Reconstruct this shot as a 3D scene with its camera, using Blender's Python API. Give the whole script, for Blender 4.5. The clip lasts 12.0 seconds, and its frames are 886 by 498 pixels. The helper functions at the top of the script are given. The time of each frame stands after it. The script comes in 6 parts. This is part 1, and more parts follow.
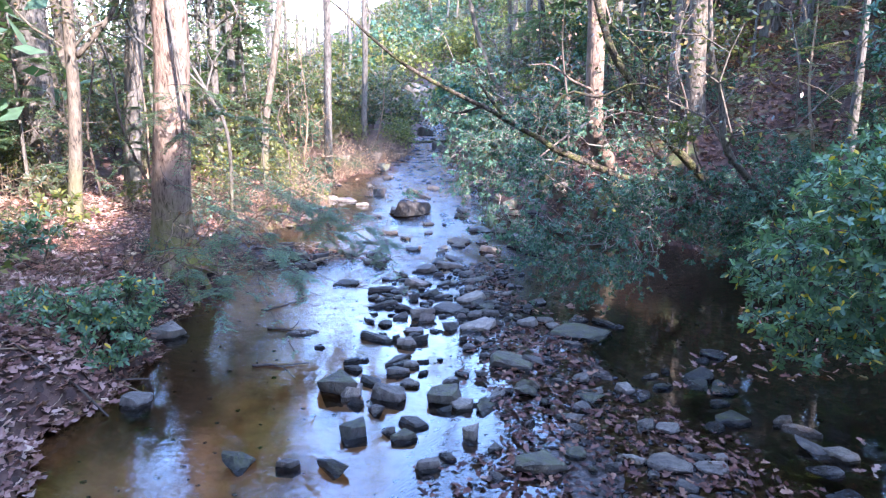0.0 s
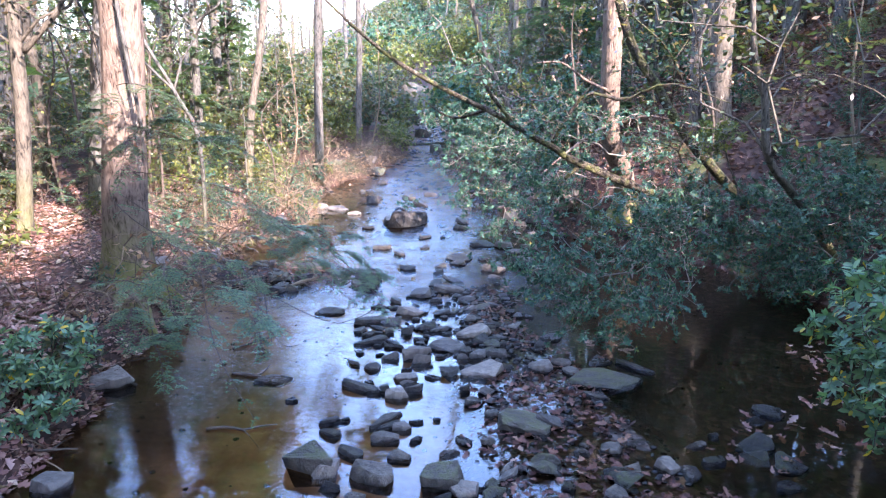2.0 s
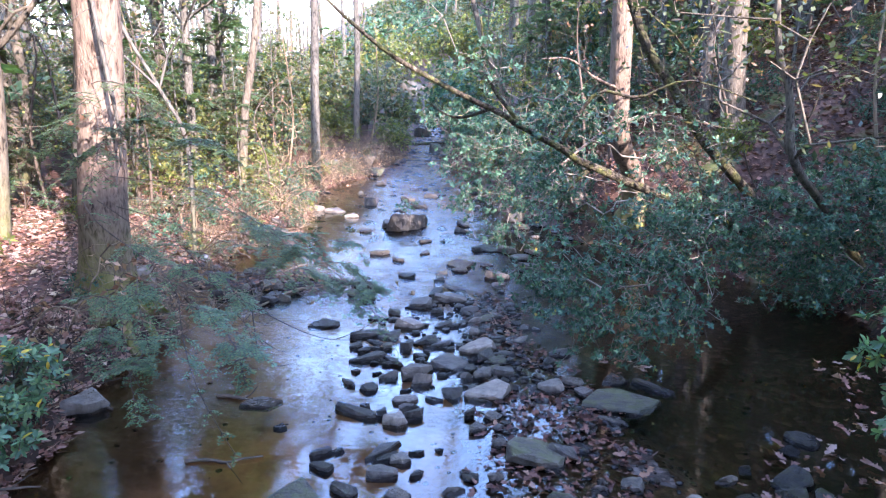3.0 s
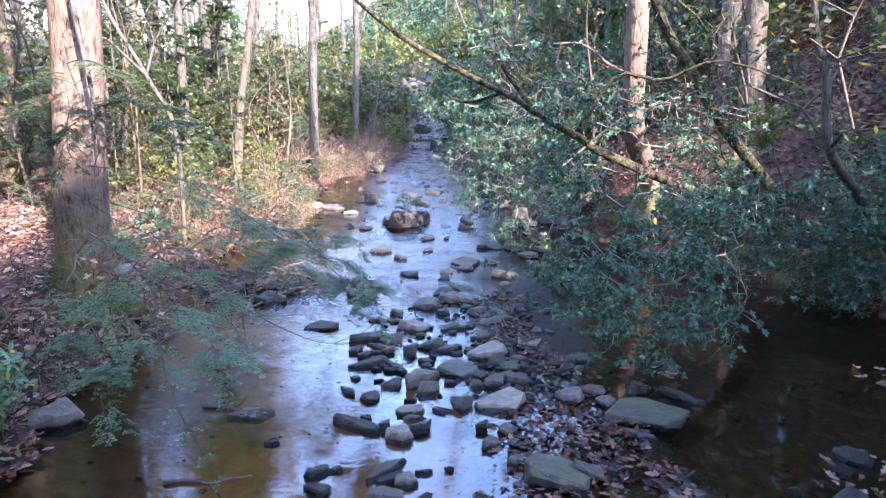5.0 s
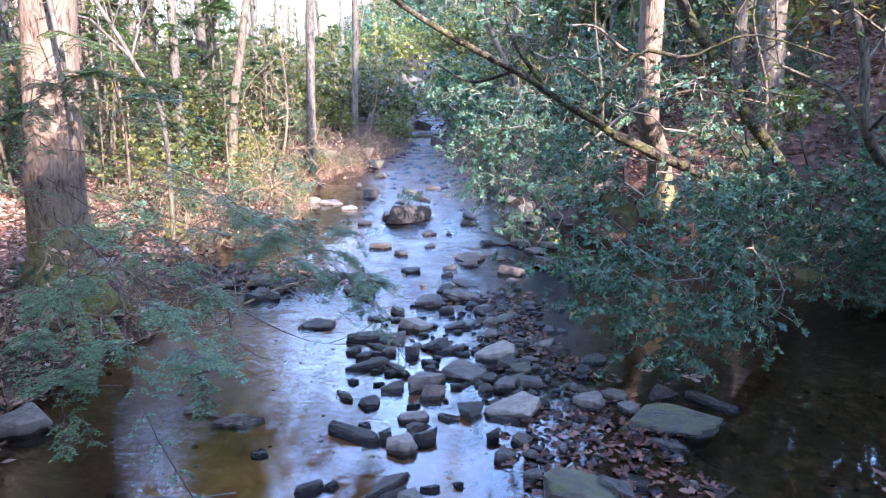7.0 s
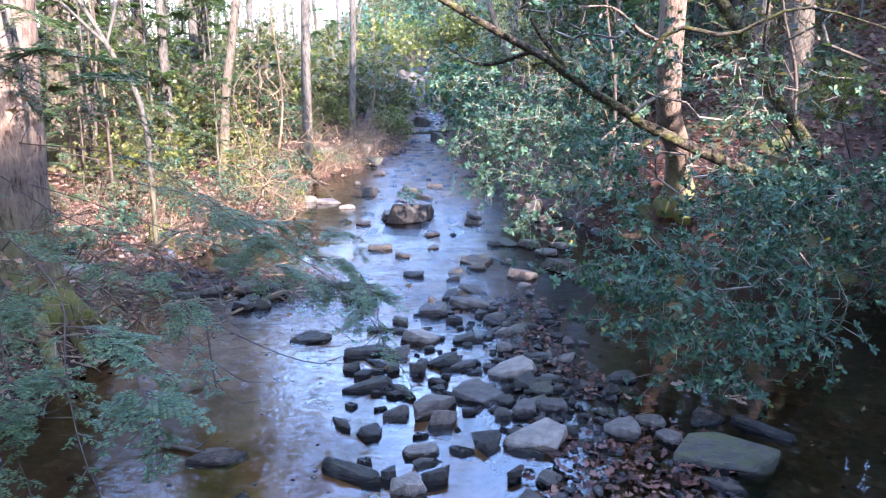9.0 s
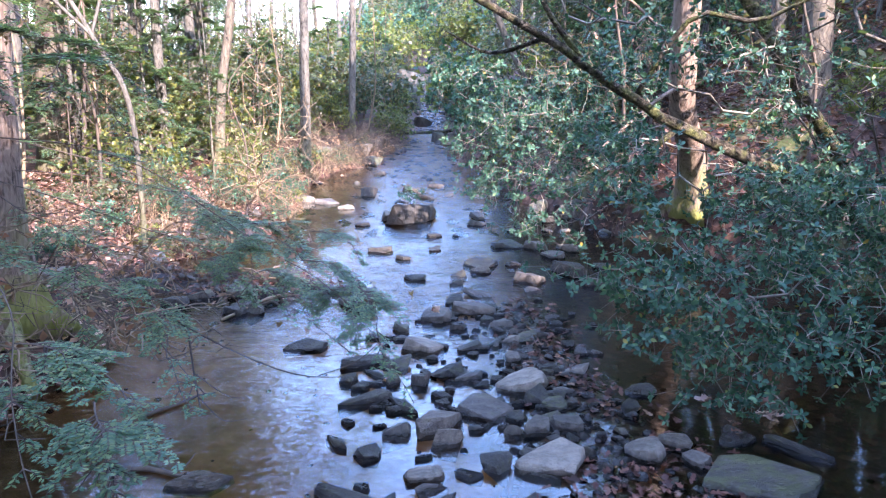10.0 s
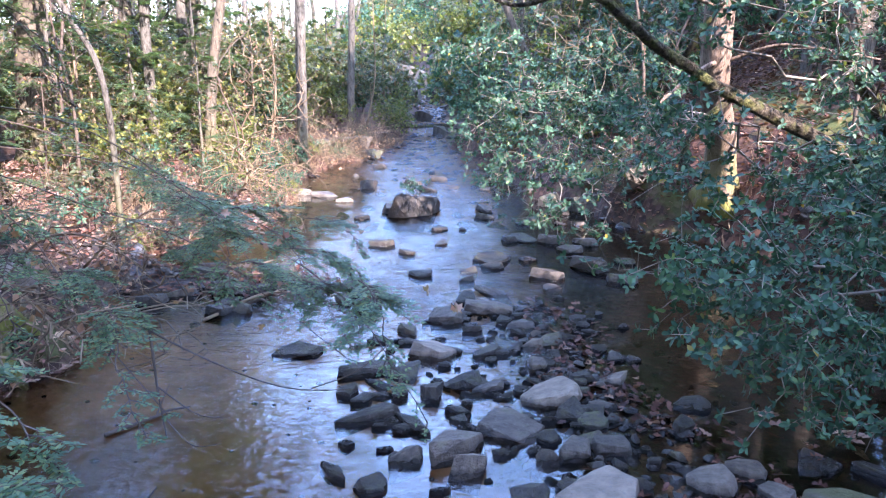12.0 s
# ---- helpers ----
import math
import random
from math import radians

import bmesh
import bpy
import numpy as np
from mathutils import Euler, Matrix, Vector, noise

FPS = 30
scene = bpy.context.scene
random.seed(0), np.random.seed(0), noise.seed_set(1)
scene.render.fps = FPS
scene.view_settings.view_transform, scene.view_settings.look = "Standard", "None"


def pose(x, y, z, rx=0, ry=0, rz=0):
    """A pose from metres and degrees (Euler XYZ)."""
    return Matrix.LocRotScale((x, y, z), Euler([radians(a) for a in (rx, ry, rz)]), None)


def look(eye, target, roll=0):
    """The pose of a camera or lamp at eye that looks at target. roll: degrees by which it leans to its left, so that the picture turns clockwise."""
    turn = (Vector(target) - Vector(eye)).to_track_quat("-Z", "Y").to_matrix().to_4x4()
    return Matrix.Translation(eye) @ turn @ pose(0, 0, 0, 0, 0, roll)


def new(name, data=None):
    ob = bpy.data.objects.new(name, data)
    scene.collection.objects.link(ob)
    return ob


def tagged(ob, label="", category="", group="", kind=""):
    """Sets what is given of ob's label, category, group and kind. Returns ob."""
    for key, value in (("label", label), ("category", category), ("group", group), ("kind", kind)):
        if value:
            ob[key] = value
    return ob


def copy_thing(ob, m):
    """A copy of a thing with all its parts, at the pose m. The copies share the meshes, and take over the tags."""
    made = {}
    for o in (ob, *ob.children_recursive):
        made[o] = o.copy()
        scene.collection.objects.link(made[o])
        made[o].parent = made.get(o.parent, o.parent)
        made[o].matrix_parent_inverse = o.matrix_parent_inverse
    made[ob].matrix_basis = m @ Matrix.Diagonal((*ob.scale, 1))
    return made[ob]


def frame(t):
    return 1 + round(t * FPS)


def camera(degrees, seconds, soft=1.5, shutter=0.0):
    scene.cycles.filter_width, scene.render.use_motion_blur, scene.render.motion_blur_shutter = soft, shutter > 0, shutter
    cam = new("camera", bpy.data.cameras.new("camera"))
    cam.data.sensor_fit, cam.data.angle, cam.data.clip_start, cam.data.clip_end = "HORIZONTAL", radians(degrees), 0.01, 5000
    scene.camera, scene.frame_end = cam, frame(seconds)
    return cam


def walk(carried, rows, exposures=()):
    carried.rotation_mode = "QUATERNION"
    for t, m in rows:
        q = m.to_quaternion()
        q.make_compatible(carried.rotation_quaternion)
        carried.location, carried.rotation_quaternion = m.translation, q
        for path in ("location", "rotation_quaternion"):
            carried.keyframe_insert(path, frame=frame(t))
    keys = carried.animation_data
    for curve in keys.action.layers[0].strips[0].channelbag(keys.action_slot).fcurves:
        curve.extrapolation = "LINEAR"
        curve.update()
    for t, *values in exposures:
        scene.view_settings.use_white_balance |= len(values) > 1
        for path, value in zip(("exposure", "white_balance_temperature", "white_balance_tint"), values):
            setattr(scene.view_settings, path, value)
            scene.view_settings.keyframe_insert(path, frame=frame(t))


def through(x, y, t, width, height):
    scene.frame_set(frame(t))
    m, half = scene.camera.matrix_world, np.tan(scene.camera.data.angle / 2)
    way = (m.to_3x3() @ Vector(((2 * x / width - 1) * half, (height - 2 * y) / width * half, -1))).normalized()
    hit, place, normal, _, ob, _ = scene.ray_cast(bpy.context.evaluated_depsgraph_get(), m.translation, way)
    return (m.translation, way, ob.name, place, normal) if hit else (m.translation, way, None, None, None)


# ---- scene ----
cam = camera(70.0, 12.0, 1.2)
PATH = [
    (0, (0.398, 0.136, 3.187), (0.309, 2.081, 2.732), 0.0),
    (0.5, (0.394, 0.489, 3.198), (0.306, 2.435, 2.742), 0.0),
    (1, (0.372, 0.859, 3.219), (0.286, 2.804, 2.761), 0.0),
    (1.5, (0.355, 1.238, 3.231), (0.27, 3.183, 2.774), 0.1),
    (2, (0.339, 1.612, 3.227), (0.255, 3.558, 2.771), 0.1),
    (2.5, (0.315, 1.954, 3.221), (0.232, 3.9, 2.764), 0.0),
    (3, (0.283, 2.224, 3.226), (0.201, 4.169, 2.766), 0.0),
    (5, (0.164, 2.832, 3.041), (0.084, 4.776, 2.579), -0.0),
    (5.5, (0.135, 2.951, 2.972), (0.058, 4.895, 2.511), 0.1),
    (6, (0.115, 3.073, 2.916), (0.038, 5.018, 2.454), 0.1),
    (6.5, (0.085, 3.22, 2.867), (0.009, 5.164, 2.404), 0.1),
    (7, (0.066, 3.388, 2.815), (-0.01, 5.332, 2.354), 0.1),
    (9, (-0.059, 4.173, 2.694), (-0.132, 6.116, 2.227), -0.2),
    (9.5, (-0.1, 4.395, 2.656), (-0.172, 6.339, 2.192), 0.0),
    (10, (-0.117, 4.622, 2.601), (-0.19, 6.566, 2.138), -0.1),
    (10.5, (-0.145, 4.849, 2.538), (-0.219, 6.792, 2.073), -0.3),
    (11, (-0.194, 5.068, 2.454), (-0.266, 7.011, 1.99), -0.1),
    (11.5, (-0.244, 5.25, 2.417), (-0.313, 7.192, 1.946), -0.0),
    (12, (-0.284, 5.456, 2.313), (-0.352, 7.4, 1.848), 0.0),
]
walk(cam, [(t, look(eye, target, roll)) for t, eye, target, roll in PATH], [(0, 3.85, 5350, 32), (0.4, 3.73, 5560, 32), (12, 3.73, 5560, 32)])

# ---- world, sun ----
SUN = Vector((0.55, -0.69, 0.52)).normalized()
world = bpy.data.worlds.new("sky")
scene.world = world
world.use_nodes = True
wn = world.node_tree
sky = wn.nodes.new("ShaderNodeTexSky")
sky.sky_type, sky.sun_disc = "NISHITA", False
sky.sun_elevation = math.asin(SUN.z)
sky.sun_rotation = math.atan2(SUN.x, SUN.y)
sky.air_density, sky.dust_density, sky.ozone_density = 1.45, 0.5, 1.8
wn.nodes["Background"].inputs["Strength"].default_value = 0.15
wn.links.new(sky.outputs[0], wn.nodes["Background"].inputs["Color"])
sun = new("sun", bpy.data.lights.new("sun", "SUN"))
sun.data.energy, sun.data.angle, sun.data.color = 2.2, radians(0.6), (1.0, 0.87, 0.69)
sun.matrix_world = look(SUN * 60, (0, 0, 0))

# ---- materials ----


class Mat:
    """A node material with short ways to its nodes."""

    def __init__(self, name):
        self.m = bpy.data.materials.new(name)
        self.m.use_nodes = True
        self.t = self.m.node_tree
        self.b = self.t.nodes["Principled BSDF"]
        self.out = self.t.nodes["Material Output"]

    def n(self, kind, **kw):
        node = self.t.nodes.new(kind)
        for k, v in kw.items():
            node.inputs[k.replace("_", " ")].default_value = v
        return node

    def link(self, a, b):
        self.t.links.new(a, b)

    def coord(self, kind="Object", scale=(1, 1, 1)):
        mp = self.n("ShaderNodeMapping", Scale=scale)
        self.link(self.n("ShaderNodeTexCoord").outputs[kind], mp.inputs[0])
        return mp.outputs[0]

    def noise(self, scale, detail=4.0, rough=0.55, co=None, dist=0.0):
        x = self.n("ShaderNodeTexNoise", Scale=scale, Detail=detail, Roughness=rough, Distortion=dist)
        if co is not None:
            self.link(co, x.inputs["Vector"])
        return x.outputs[0]

    def ramp(self, fac, stops):
        r = self.n("ShaderNodeValToRGB")
        while len(r.color_ramp.elements) < len(stops):
            r.color_ramp.elements.new(0.5)
        for e, (p, c) in zip(r.color_ramp.elements, stops):
            e.position, e.color = p, (c, c, c, 1) if isinstance(c, (int, float)) else (*c, 1)
        self.link(fac, r.inputs[0])
        return r.outputs[0]

    def mix(self, fac, a, b, mode="MIX"):
        x = self.t.nodes.new("ShaderNodeMix")
        x.data_type, x.blend_type = "RGBA", mode
        for sock, v in ((x.inputs[0], fac), (x.inputs[6], a), (x.inputs[7], b)):
            if isinstance(v, (int, float)):
                sock.default_value = v if sock == x.inputs[0] else (v, v, v, 1)
            elif isinstance(v, tuple):
                sock.default_value = (*v, 1)
            else:
                self.link(v, sock)
        return x.outputs[2]

    def math(self, op, a, b=0.0, c=0.0):
        x = self.t.nodes.new("ShaderNodeMath")
        x.operation = op
        for sock, v in zip(x.inputs, (a, b, c)):
            if isinstance(v, (int, float)):
                sock.default_value = v
            else:
                self.link(v, sock)
        return x.outputs[0]

    def bump(self, h, strength=0.4, dist=0.02):
        x = self.n("ShaderNodeBump", Strength=strength, Distance=dist)
        self.link(h, x.inputs["Height"])
        self.link(x.outputs[0], self.b.inputs["Normal"])
        return x.outputs[0]

    def base(self, c, rough=0.8, spec=0.3):
        if isinstance(c, tuple):
            self.b.inputs["Base Color"].default_value = (*c, 1)
        else:
            self.link(c, self.b.inputs["Base Color"])
        if isinstance(rough, (int, float)):
            self.b.inputs["Roughness"].default_value = rough
        else:
            self.link(rough, self.b.inputs["Roughness"])
        self.b.inputs["Specular IOR Level"].default_value = spec
        return self

    def up(self):
        sep = self.n("ShaderNodeSeparateXYZ")
        self.link(self.n("ShaderNodeNewGeometry").outputs["Normal"], sep.inputs[0])
        return sep.outputs[2]

    def height(self):
        sep = self.n("ShaderNodeSeparateXYZ")
        self.link(self.n("ShaderNodeNewGeometry").outputs["Position"], sep.inputs[0])
        return sep.outputs[2]


def leaf_material(name, stops, through=0.35, rough=0.38, spec=0.4):
    """Leaves, each with its own tone, that let some light through."""
    k = Mat(name)
    rnd = k.n("ShaderNodeNewGeometry").outputs["Random Per Island"]
    col = k.ramp(rnd, stops)
    grain = k.noise(9.0, 2.0, co=k.coord("Object"))
    col = k.mix(0.55, col, k.ramp(grain, [(0.3, 0.55), (0.7, 1.3)]), "MULTIPLY")
    k.base(col, rough, spec)
    tr = k.n("ShaderNodeBsdfTranslucent")
    k.link(k.mix(1.0, col, (1.5, 1.7, 0.6), "MULTIPLY"), tr.inputs[0])
    ms = k.n("ShaderNodeMixShader")
    ms.inputs[0].default_value = through
    k.link(k.b.outputs[0], ms.inputs[1])
    k.link(tr.outputs[0], ms.inputs[2])
    k.link(ms.outputs[0], k.out.inputs[0])
    return k.m


def bark_material(name, dark, light, moss=0.0, scale=1.0, moss_top=2.2):
    """Furrowed bark along the trunk, lichen flecks, moss on the lower part."""
    k = Mat(name)
    co = k.coord("Object", (15 * scale, 15 * scale, 4.5 * scale))
    fur = k.noise(1.0, 6.0, 0.6, co, 0.6)
    plate = k.noise(1.0, 3.0, 0.5, k.coord("Object", (24 * scale, 24 * scale, 7.0 * scale)), 1.2)
    fur = k.math("ADD", k.math("MULTIPLY", fur, 0.6), k.math("MULTIPLY", plate, 0.4))
    col = k.ramp(fur, [(0.38, tuple(v * 0.55 for v in dark)), (0.47, tuple((p + q) / 2 for p, q in zip(dark, light))), (0.62, light)])
    patch = k.noise(2.3, 3.0, 0.5, k.coord("Object"))
    col = k.mix(k.ramp(patch, [(0.52, 0.0), (0.75, 0.4)]), col, tuple(min(1, c * 1.25 + 0.02) for c in light))
    if moss:
        low = k.ramp(k.math("DIVIDE", k.height(), moss_top), [(0.25, 1.0), (0.95, 0.0)])
        fleck = k.ramp(k.noise(3.5, 5.0, 0.6, k.coord("Object")), [(0.36, 0.0), (0.52, 1.0)])
        col = k.mix(k.math("MULTIPLY", k.math("MULTIPLY", low, fleck), moss), col, (0.20, 0.20, 0.045))
    k.base(col, 0.9, 0.2)
    k.bump(fur, 1.0, 0.045)
    return k.m


def soil_material():
    """Leaf litter over dark soil on the banks; sand under the water, with the right pool's shade painted in."""
    k = Mat("leaf_litter_soil")
    geo = k.coord("Object")
    v = k.n("ShaderNodeTexVoronoi", Scale=11.0, Randomness=1.0)
    k.link(geo, v.inputs["Vector"])
    sep = k.n("ShaderNodeSeparateColor")
    k.link(v.outputs["Color"], sep.inputs[0])
    leafc = k.ramp(sep.outputs[0], [(0.0, (0.030, 0.016, 0.011)), (0.35, (0.065, 0.029, 0.018)), (0.65, (0.10, 0.048, 0.030)), (1.0, (0.16, 0.086, 0.056))])
    big = k.noise(0.7, 5.0, 0.6, geo)
    col = k.mix(k.ramp(big, [(0.42, 0.0), (0.68, 0.85)]), leafc, (0.035, 0.025, 0.018))
    moss = k.ramp(k.noise(0.55, 4.0, 0.6, k.coord("Object", (1, 1, 2))), [(0.54, 0.0), (0.64, 0.8)])
    col = k.mix(moss, col, (0.10, 0.12, 0.03))
    bed = k.ramp(k.noise(2.2, 6.0, 0.6, geo), [(0.3, (0.13, 0.072, 0.034)), (0.5, (0.27, 0.160, 0.078)), (0.75, (0.40, 0.27, 0.14))])
    att = k.n("ShaderNodeAttribute")
    att.attribute_name = "bed"
    dark_bed = k.n("ShaderNodeAttribute")
    dark_bed.attribute_name = "dark_bed"
    # near-black leaf bits: the right pool's shade put into the bed colour
    bed = k.mix(dark_bed.outputs["Fac"], bed, k.ramp(sep.outputs[0], [(0.0, (0.010, 0.008, 0.006)), (0.8, (0.028, 0.02, 0.014)), (1.0, (0.075, 0.05, 0.036))]))
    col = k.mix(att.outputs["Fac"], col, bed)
    gravel = k.n("ShaderNodeTexVoronoi", Scale=26.0, Randomness=1.0)
    k.link(geo, gravel.inputs["Vector"])
    gsep = k.n("ShaderNodeSeparateColor")
    k.link(gravel.outputs["Color"], gsep.inputs[0])
    bar = k.n("ShaderNodeAttribute")
    bar.attribute_name = "bar"
    col = k.mix(bar.outputs["Fac"], col, k.ramp(gsep.outputs[0], [(0.0, (0.014, 0.011, 0.009)), (0.5, (0.036, 0.025, 0.019)), (0.9, (0.075, 0.05, 0.038)), (1.0, (0.14, 0.11, 0.09))]))
    k.base(col, k.ramp(bar.outputs["Fac"], [(0.0, 0.85), (1.0, 0.32)]), 0.35)
    k.bump(k.mix(0.5, v.outputs["Distance"], k.noise(20.0, 4.0, 0.6, geo)), 0.7, 0.035)
    return k.m


def stone_material(name, dark, light, moss, wet=True):
    k = Mat(name)
    co = k.coord("Object", (1, 1, 0.45))
    rnd = k.n("ShaderNodeObjectInfo").outputs["Random"]
    big = k.noise(3.0, 6.0, 0.6, co, 0.4)
    col = k.ramp(big, [(0.3, dark), (0.7, light)])
    col = k.mix(0.8, col, k.ramp(rnd, [(0.0, (0.50, 0.49, 0.50)), (0.5, (0.95, 0.90, 0.86)), (1.0, (1.30, 1.20, 1.10))]), "MULTIPLY")
    col = k.mix(k.ramp(k.noise(26.0, 3.0, 0.5, co), [(0.55, 0.0), (0.72, 0.5)]), col, (0.17, 0.165, 0.155))
    mossy = k.math("MULTIPLY", k.ramp(k.up(), [(0.3, 0.0), (0.8, 1.0)]), k.ramp(k.noise(4.5, 5.0, 0.65, co), [(0.56 - 0.22 * moss, 0.0), (0.68 - 0.18 * moss, 1.0)]))
    col = k.mix(k.math("MULTIPLY", mossy, min(1.0, moss * 1.3)), col, (0.085, 0.09, 0.022))
    dry = k.ramp(k.math("ADD", k.math("MULTIPLY", k.height(), 12.0), k.math("MULTIPLY", k.noise(6.0, 2.0, 0.5, co), 0.5)), [(0.45, 0.0), (0.85, 1.0)])
    col = k.mix(1.0, col, k.mix(dry, (0.22, 0.20, 0.18), (1.0, 1.0, 1.0)), "MULTIPLY")
    k.base(col, k.ramp(dry, [(0.0, 0.2), (1.0, 0.62)]), 0.5)
    k.bump(k.math("ADD", k.noise(16.0, 6.0, 0.65, co), k.math("MULTIPLY", k.noise(4.0, 5.0, 0.65, k.coord("Object", (1, 1, 0.6)), 0.3), 0.9)), 0.8, 0.04)
    return k.m


def water_material():
    k = Mat("creek_water")
    co = k.coord("Object", (1.0, 0.8, 1.0))
    att = k.n("ShaderNodeAttribute")
    att.attribute_name = "riffle"
    fine = k.noise(6.5, 1.5, 0.5, k.coord("Object", (0.75, 1.5, 1.0)), 0.9)
    wide = k.noise(1.6, 1.0, 0.5, co, 0.4)
    rough = k.noise(5.5, 2.5, 0.55, k.coord("Object", (0.8, 1.5, 1.0)), 1.6)
    calm = k.math("ADD", k.math("MULTIPLY", fine, 0.007), k.math("MULTIPLY", wide, 0.035))
    small = k.noise(17.0, 2.0, 0.5, k.coord("Object", (0.6, 1.5, 1.0)), 1.2)
    rough = k.math("ADD", rough, k.math("MULTIPLY", small, 0.22))
    hgt = k.math("ADD", calm, k.math("MULTIPLY", rough, k.math("MULTIPLY", att.outputs["Fac"], 1.3)))
    bmp = k.n("ShaderNodeBump", Strength=0.9, Distance=0.05)
    k.link(hgt, bmp.inputs["Height"])
    fr = k.n("ShaderNodeFresnel", IOR=1.78)
    k.link(bmp.outputs[0], fr.inputs["Normal"])
    gl = k.n("ShaderNodeBsdfGlossy", Roughness=0.008)
    gl.inputs[0].default_value = (0.92, 0.97, 1.0, 1)
    k.link(bmp.outputs[0], gl.inputs["Normal"])
    tr = k.n("ShaderNodeBsdfTransparent")
    tr.inputs[0].default_value = (0.82, 0.66, 0.46, 1)
    ms = k.n("ShaderNodeMixShader")
    k.link(fr.outputs[0], ms.inputs[0])
    k.link(tr.outputs[0], ms.inputs[1])
    k.link(gl.outputs[0], ms.inputs[2])
    k.link(ms.outputs[0], k.out.inputs[0])
    return k.m


def stick_material(name, dark, light):
    k = Mat(name)
    rnd = k.n("ShaderNodeNewGeometry").outputs["Random Per Island"]
    col = k.ramp(rnd, [(0.0, dark), (1.0, light)])
    col = k.mix(0.5, col, k.ramp(k.noise(14.0, 3.0, 0.6, k.coord("Object")), [(0.3, 0.5), (0.7, 1.25)]), "MULTIPLY")
    k.base(col, 0.85, 0.2)
    return k.m


SOIL, WATER = soil_material(), water_material()
STONE = stone_material("wet_grey_stone", (0.045, 0.036, 0.027), (0.20, 0.166, 0.128), 0.2)
STONE_PALE = stone_material("pale_grey_stone", (0.11, 0.092, 0.07), (0.31, 0.265, 0.21), 0.12)
STONE_MOSSY = stone_material("mossy_stone", (0.03, 0.026, 0.019), (0.13, 0.112, 0.082), 0.55)
BARK_PALE = bark_material("pale_brown_bark", (0.085, 0.055, 0.038), (0.255, 0.185, 0.13), 1.0, 1.0, 1.9)
BARK_DARK = bark_material("dark_grey_bark", (0.045, 0.04, 0.032), (0.15, 0.135, 0.108), 0.3)
BARK_GREY = bark_material("grey_bark", (0.045, 0.038, 0.028), (0.165, 0.135, 0.095), 0.5, 1.0, 2.4)
BARK_MOSSY = bark_material("mossy_bark", (0.085, 0.07, 0.045), (0.27, 0.25, 0.16), 0.8, 1.2, 6.0)
# wet stone, darkened further to put the creek boulders' shade into the colour
STONE_DARK = stone_material("dark_wet_shaded_stone", (0.014, 0.012, 0.009), (0.07, 0.058, 0.043), 0.3)


def log_material():
    """Bark of the leaning trunk: dark, blotched with lichen and olive moss."""
    k = Mat("blotched_mossy_bark")
    co = k.coord("Object")
    col = k.ramp(k.noise(22.0, 5.0, 0.65, co, 0.5), [(0.38, (0.022, 0.018, 0.013)), (0.55, (0.10, 0.08, 0.055)), (0.72, (0.26, 0.22, 0.15))])
    col = k.mix(k.ramp(k.noise(5.0, 4.0, 0.6, co, 0.6), [(0.45, 0.0), (0.58, 0.9)]), col, k.ramp(k.noise(30.0, 3.0, 0.6, co), [(0.35, (0.035, 0.04, 0.012)), (0.7, (0.19, 0.185, 0.06))]))
    col = k.mix(k.ramp(k.noise(2.6, 3.0, 0.5, co), [(0.5, 0.0), (0.62, 0.75)]), col, (0.03, 0.025, 0.018))
    k.base(col, 0.92, 0.15)
    k.bump(k.noise(18.0, 6.0, 0.7, co), 1.0, 0.05)
    return k.m


BARK_LOG = log_material()
TWIG = stick_material("brown_twigs", (0.05, 0.038, 0.028), (0.145, 0.11, 0.08))
TWIG_TAN = stick_material("tan_laurel_twigs", (0.10, 0.082, 0.062), (0.30, 0.25, 0.185))
DEADWOOD = stick_material("dead_pale_sticks", (0.09, 0.062, 0.038), (0.33, 0.24, 0.145))
LAUREL = leaf_material("laurel_leaves", [(0.0, (0.024, 0.060, 0.042)), (0.45, (0.043, 0.098, 0.060)), (0.9, (0.083, 0.160, 0.09)), (0.985, (0.13, 0.20, 0.08)), (1.0, (0.30, 0.20, 0.03))], 0.2, 0.5, 0.25)
RHODO = leaf_material("rhododendron_leaves", [(0.0, (0.075, 0.138, 0.09)), (0.5, (0.125, 0.215, 0.125)), (0.93, (0.19, 0.28, 0.14)), (0.955, (0.15, 0.22, 0.08)), (0.965, (0.60, 0.40, 0.03)), (1.0, (0.62, 0.42, 0.05))])
SHRUB = leaf_material("understory_leaves", [(0.0, (0.040, 0.056, 0.034)), (0.4, (0.070, 0.088, 0.048)), (0.72, (0.11, 0.12, 0.058)), (0.8, (0.15, 0.10, 0.055)), (0.93, (0.21, 0.14, 0.085)), (1.0, (0.26, 0.21, 0.09))])
YELLOWGREEN = leaf_material("bright_green_leaves", [(0.0, (0.07, 0.09, 0.03)), (0.5, (0.125, 0.145, 0.04)), (1.0, (0.25, 0.23, 0.06))], 0.4)
HEMLOCK = leaf_material("hemlock_needles", [(0.0, (0.058, 0.108, 0.066)), (0.6, (0.11, 0.178, 0.098)), (1.0, (0.22, 0.255, 0.11))], 0.35, 0.5, 0.3)
FALLEN = leaf_material("fallen_leaves", [(0.0, (0.12, 0.055, 0.042)), (0.3, (0.24, 0.12, 0.088)), (0.6, (0.34, 0.19, 0.145)), (0.9, (0.46, 0.30, 0.24)), (1.0, (0.55, 0.40, 0.27))], 0.2, 0.6, 0.25)
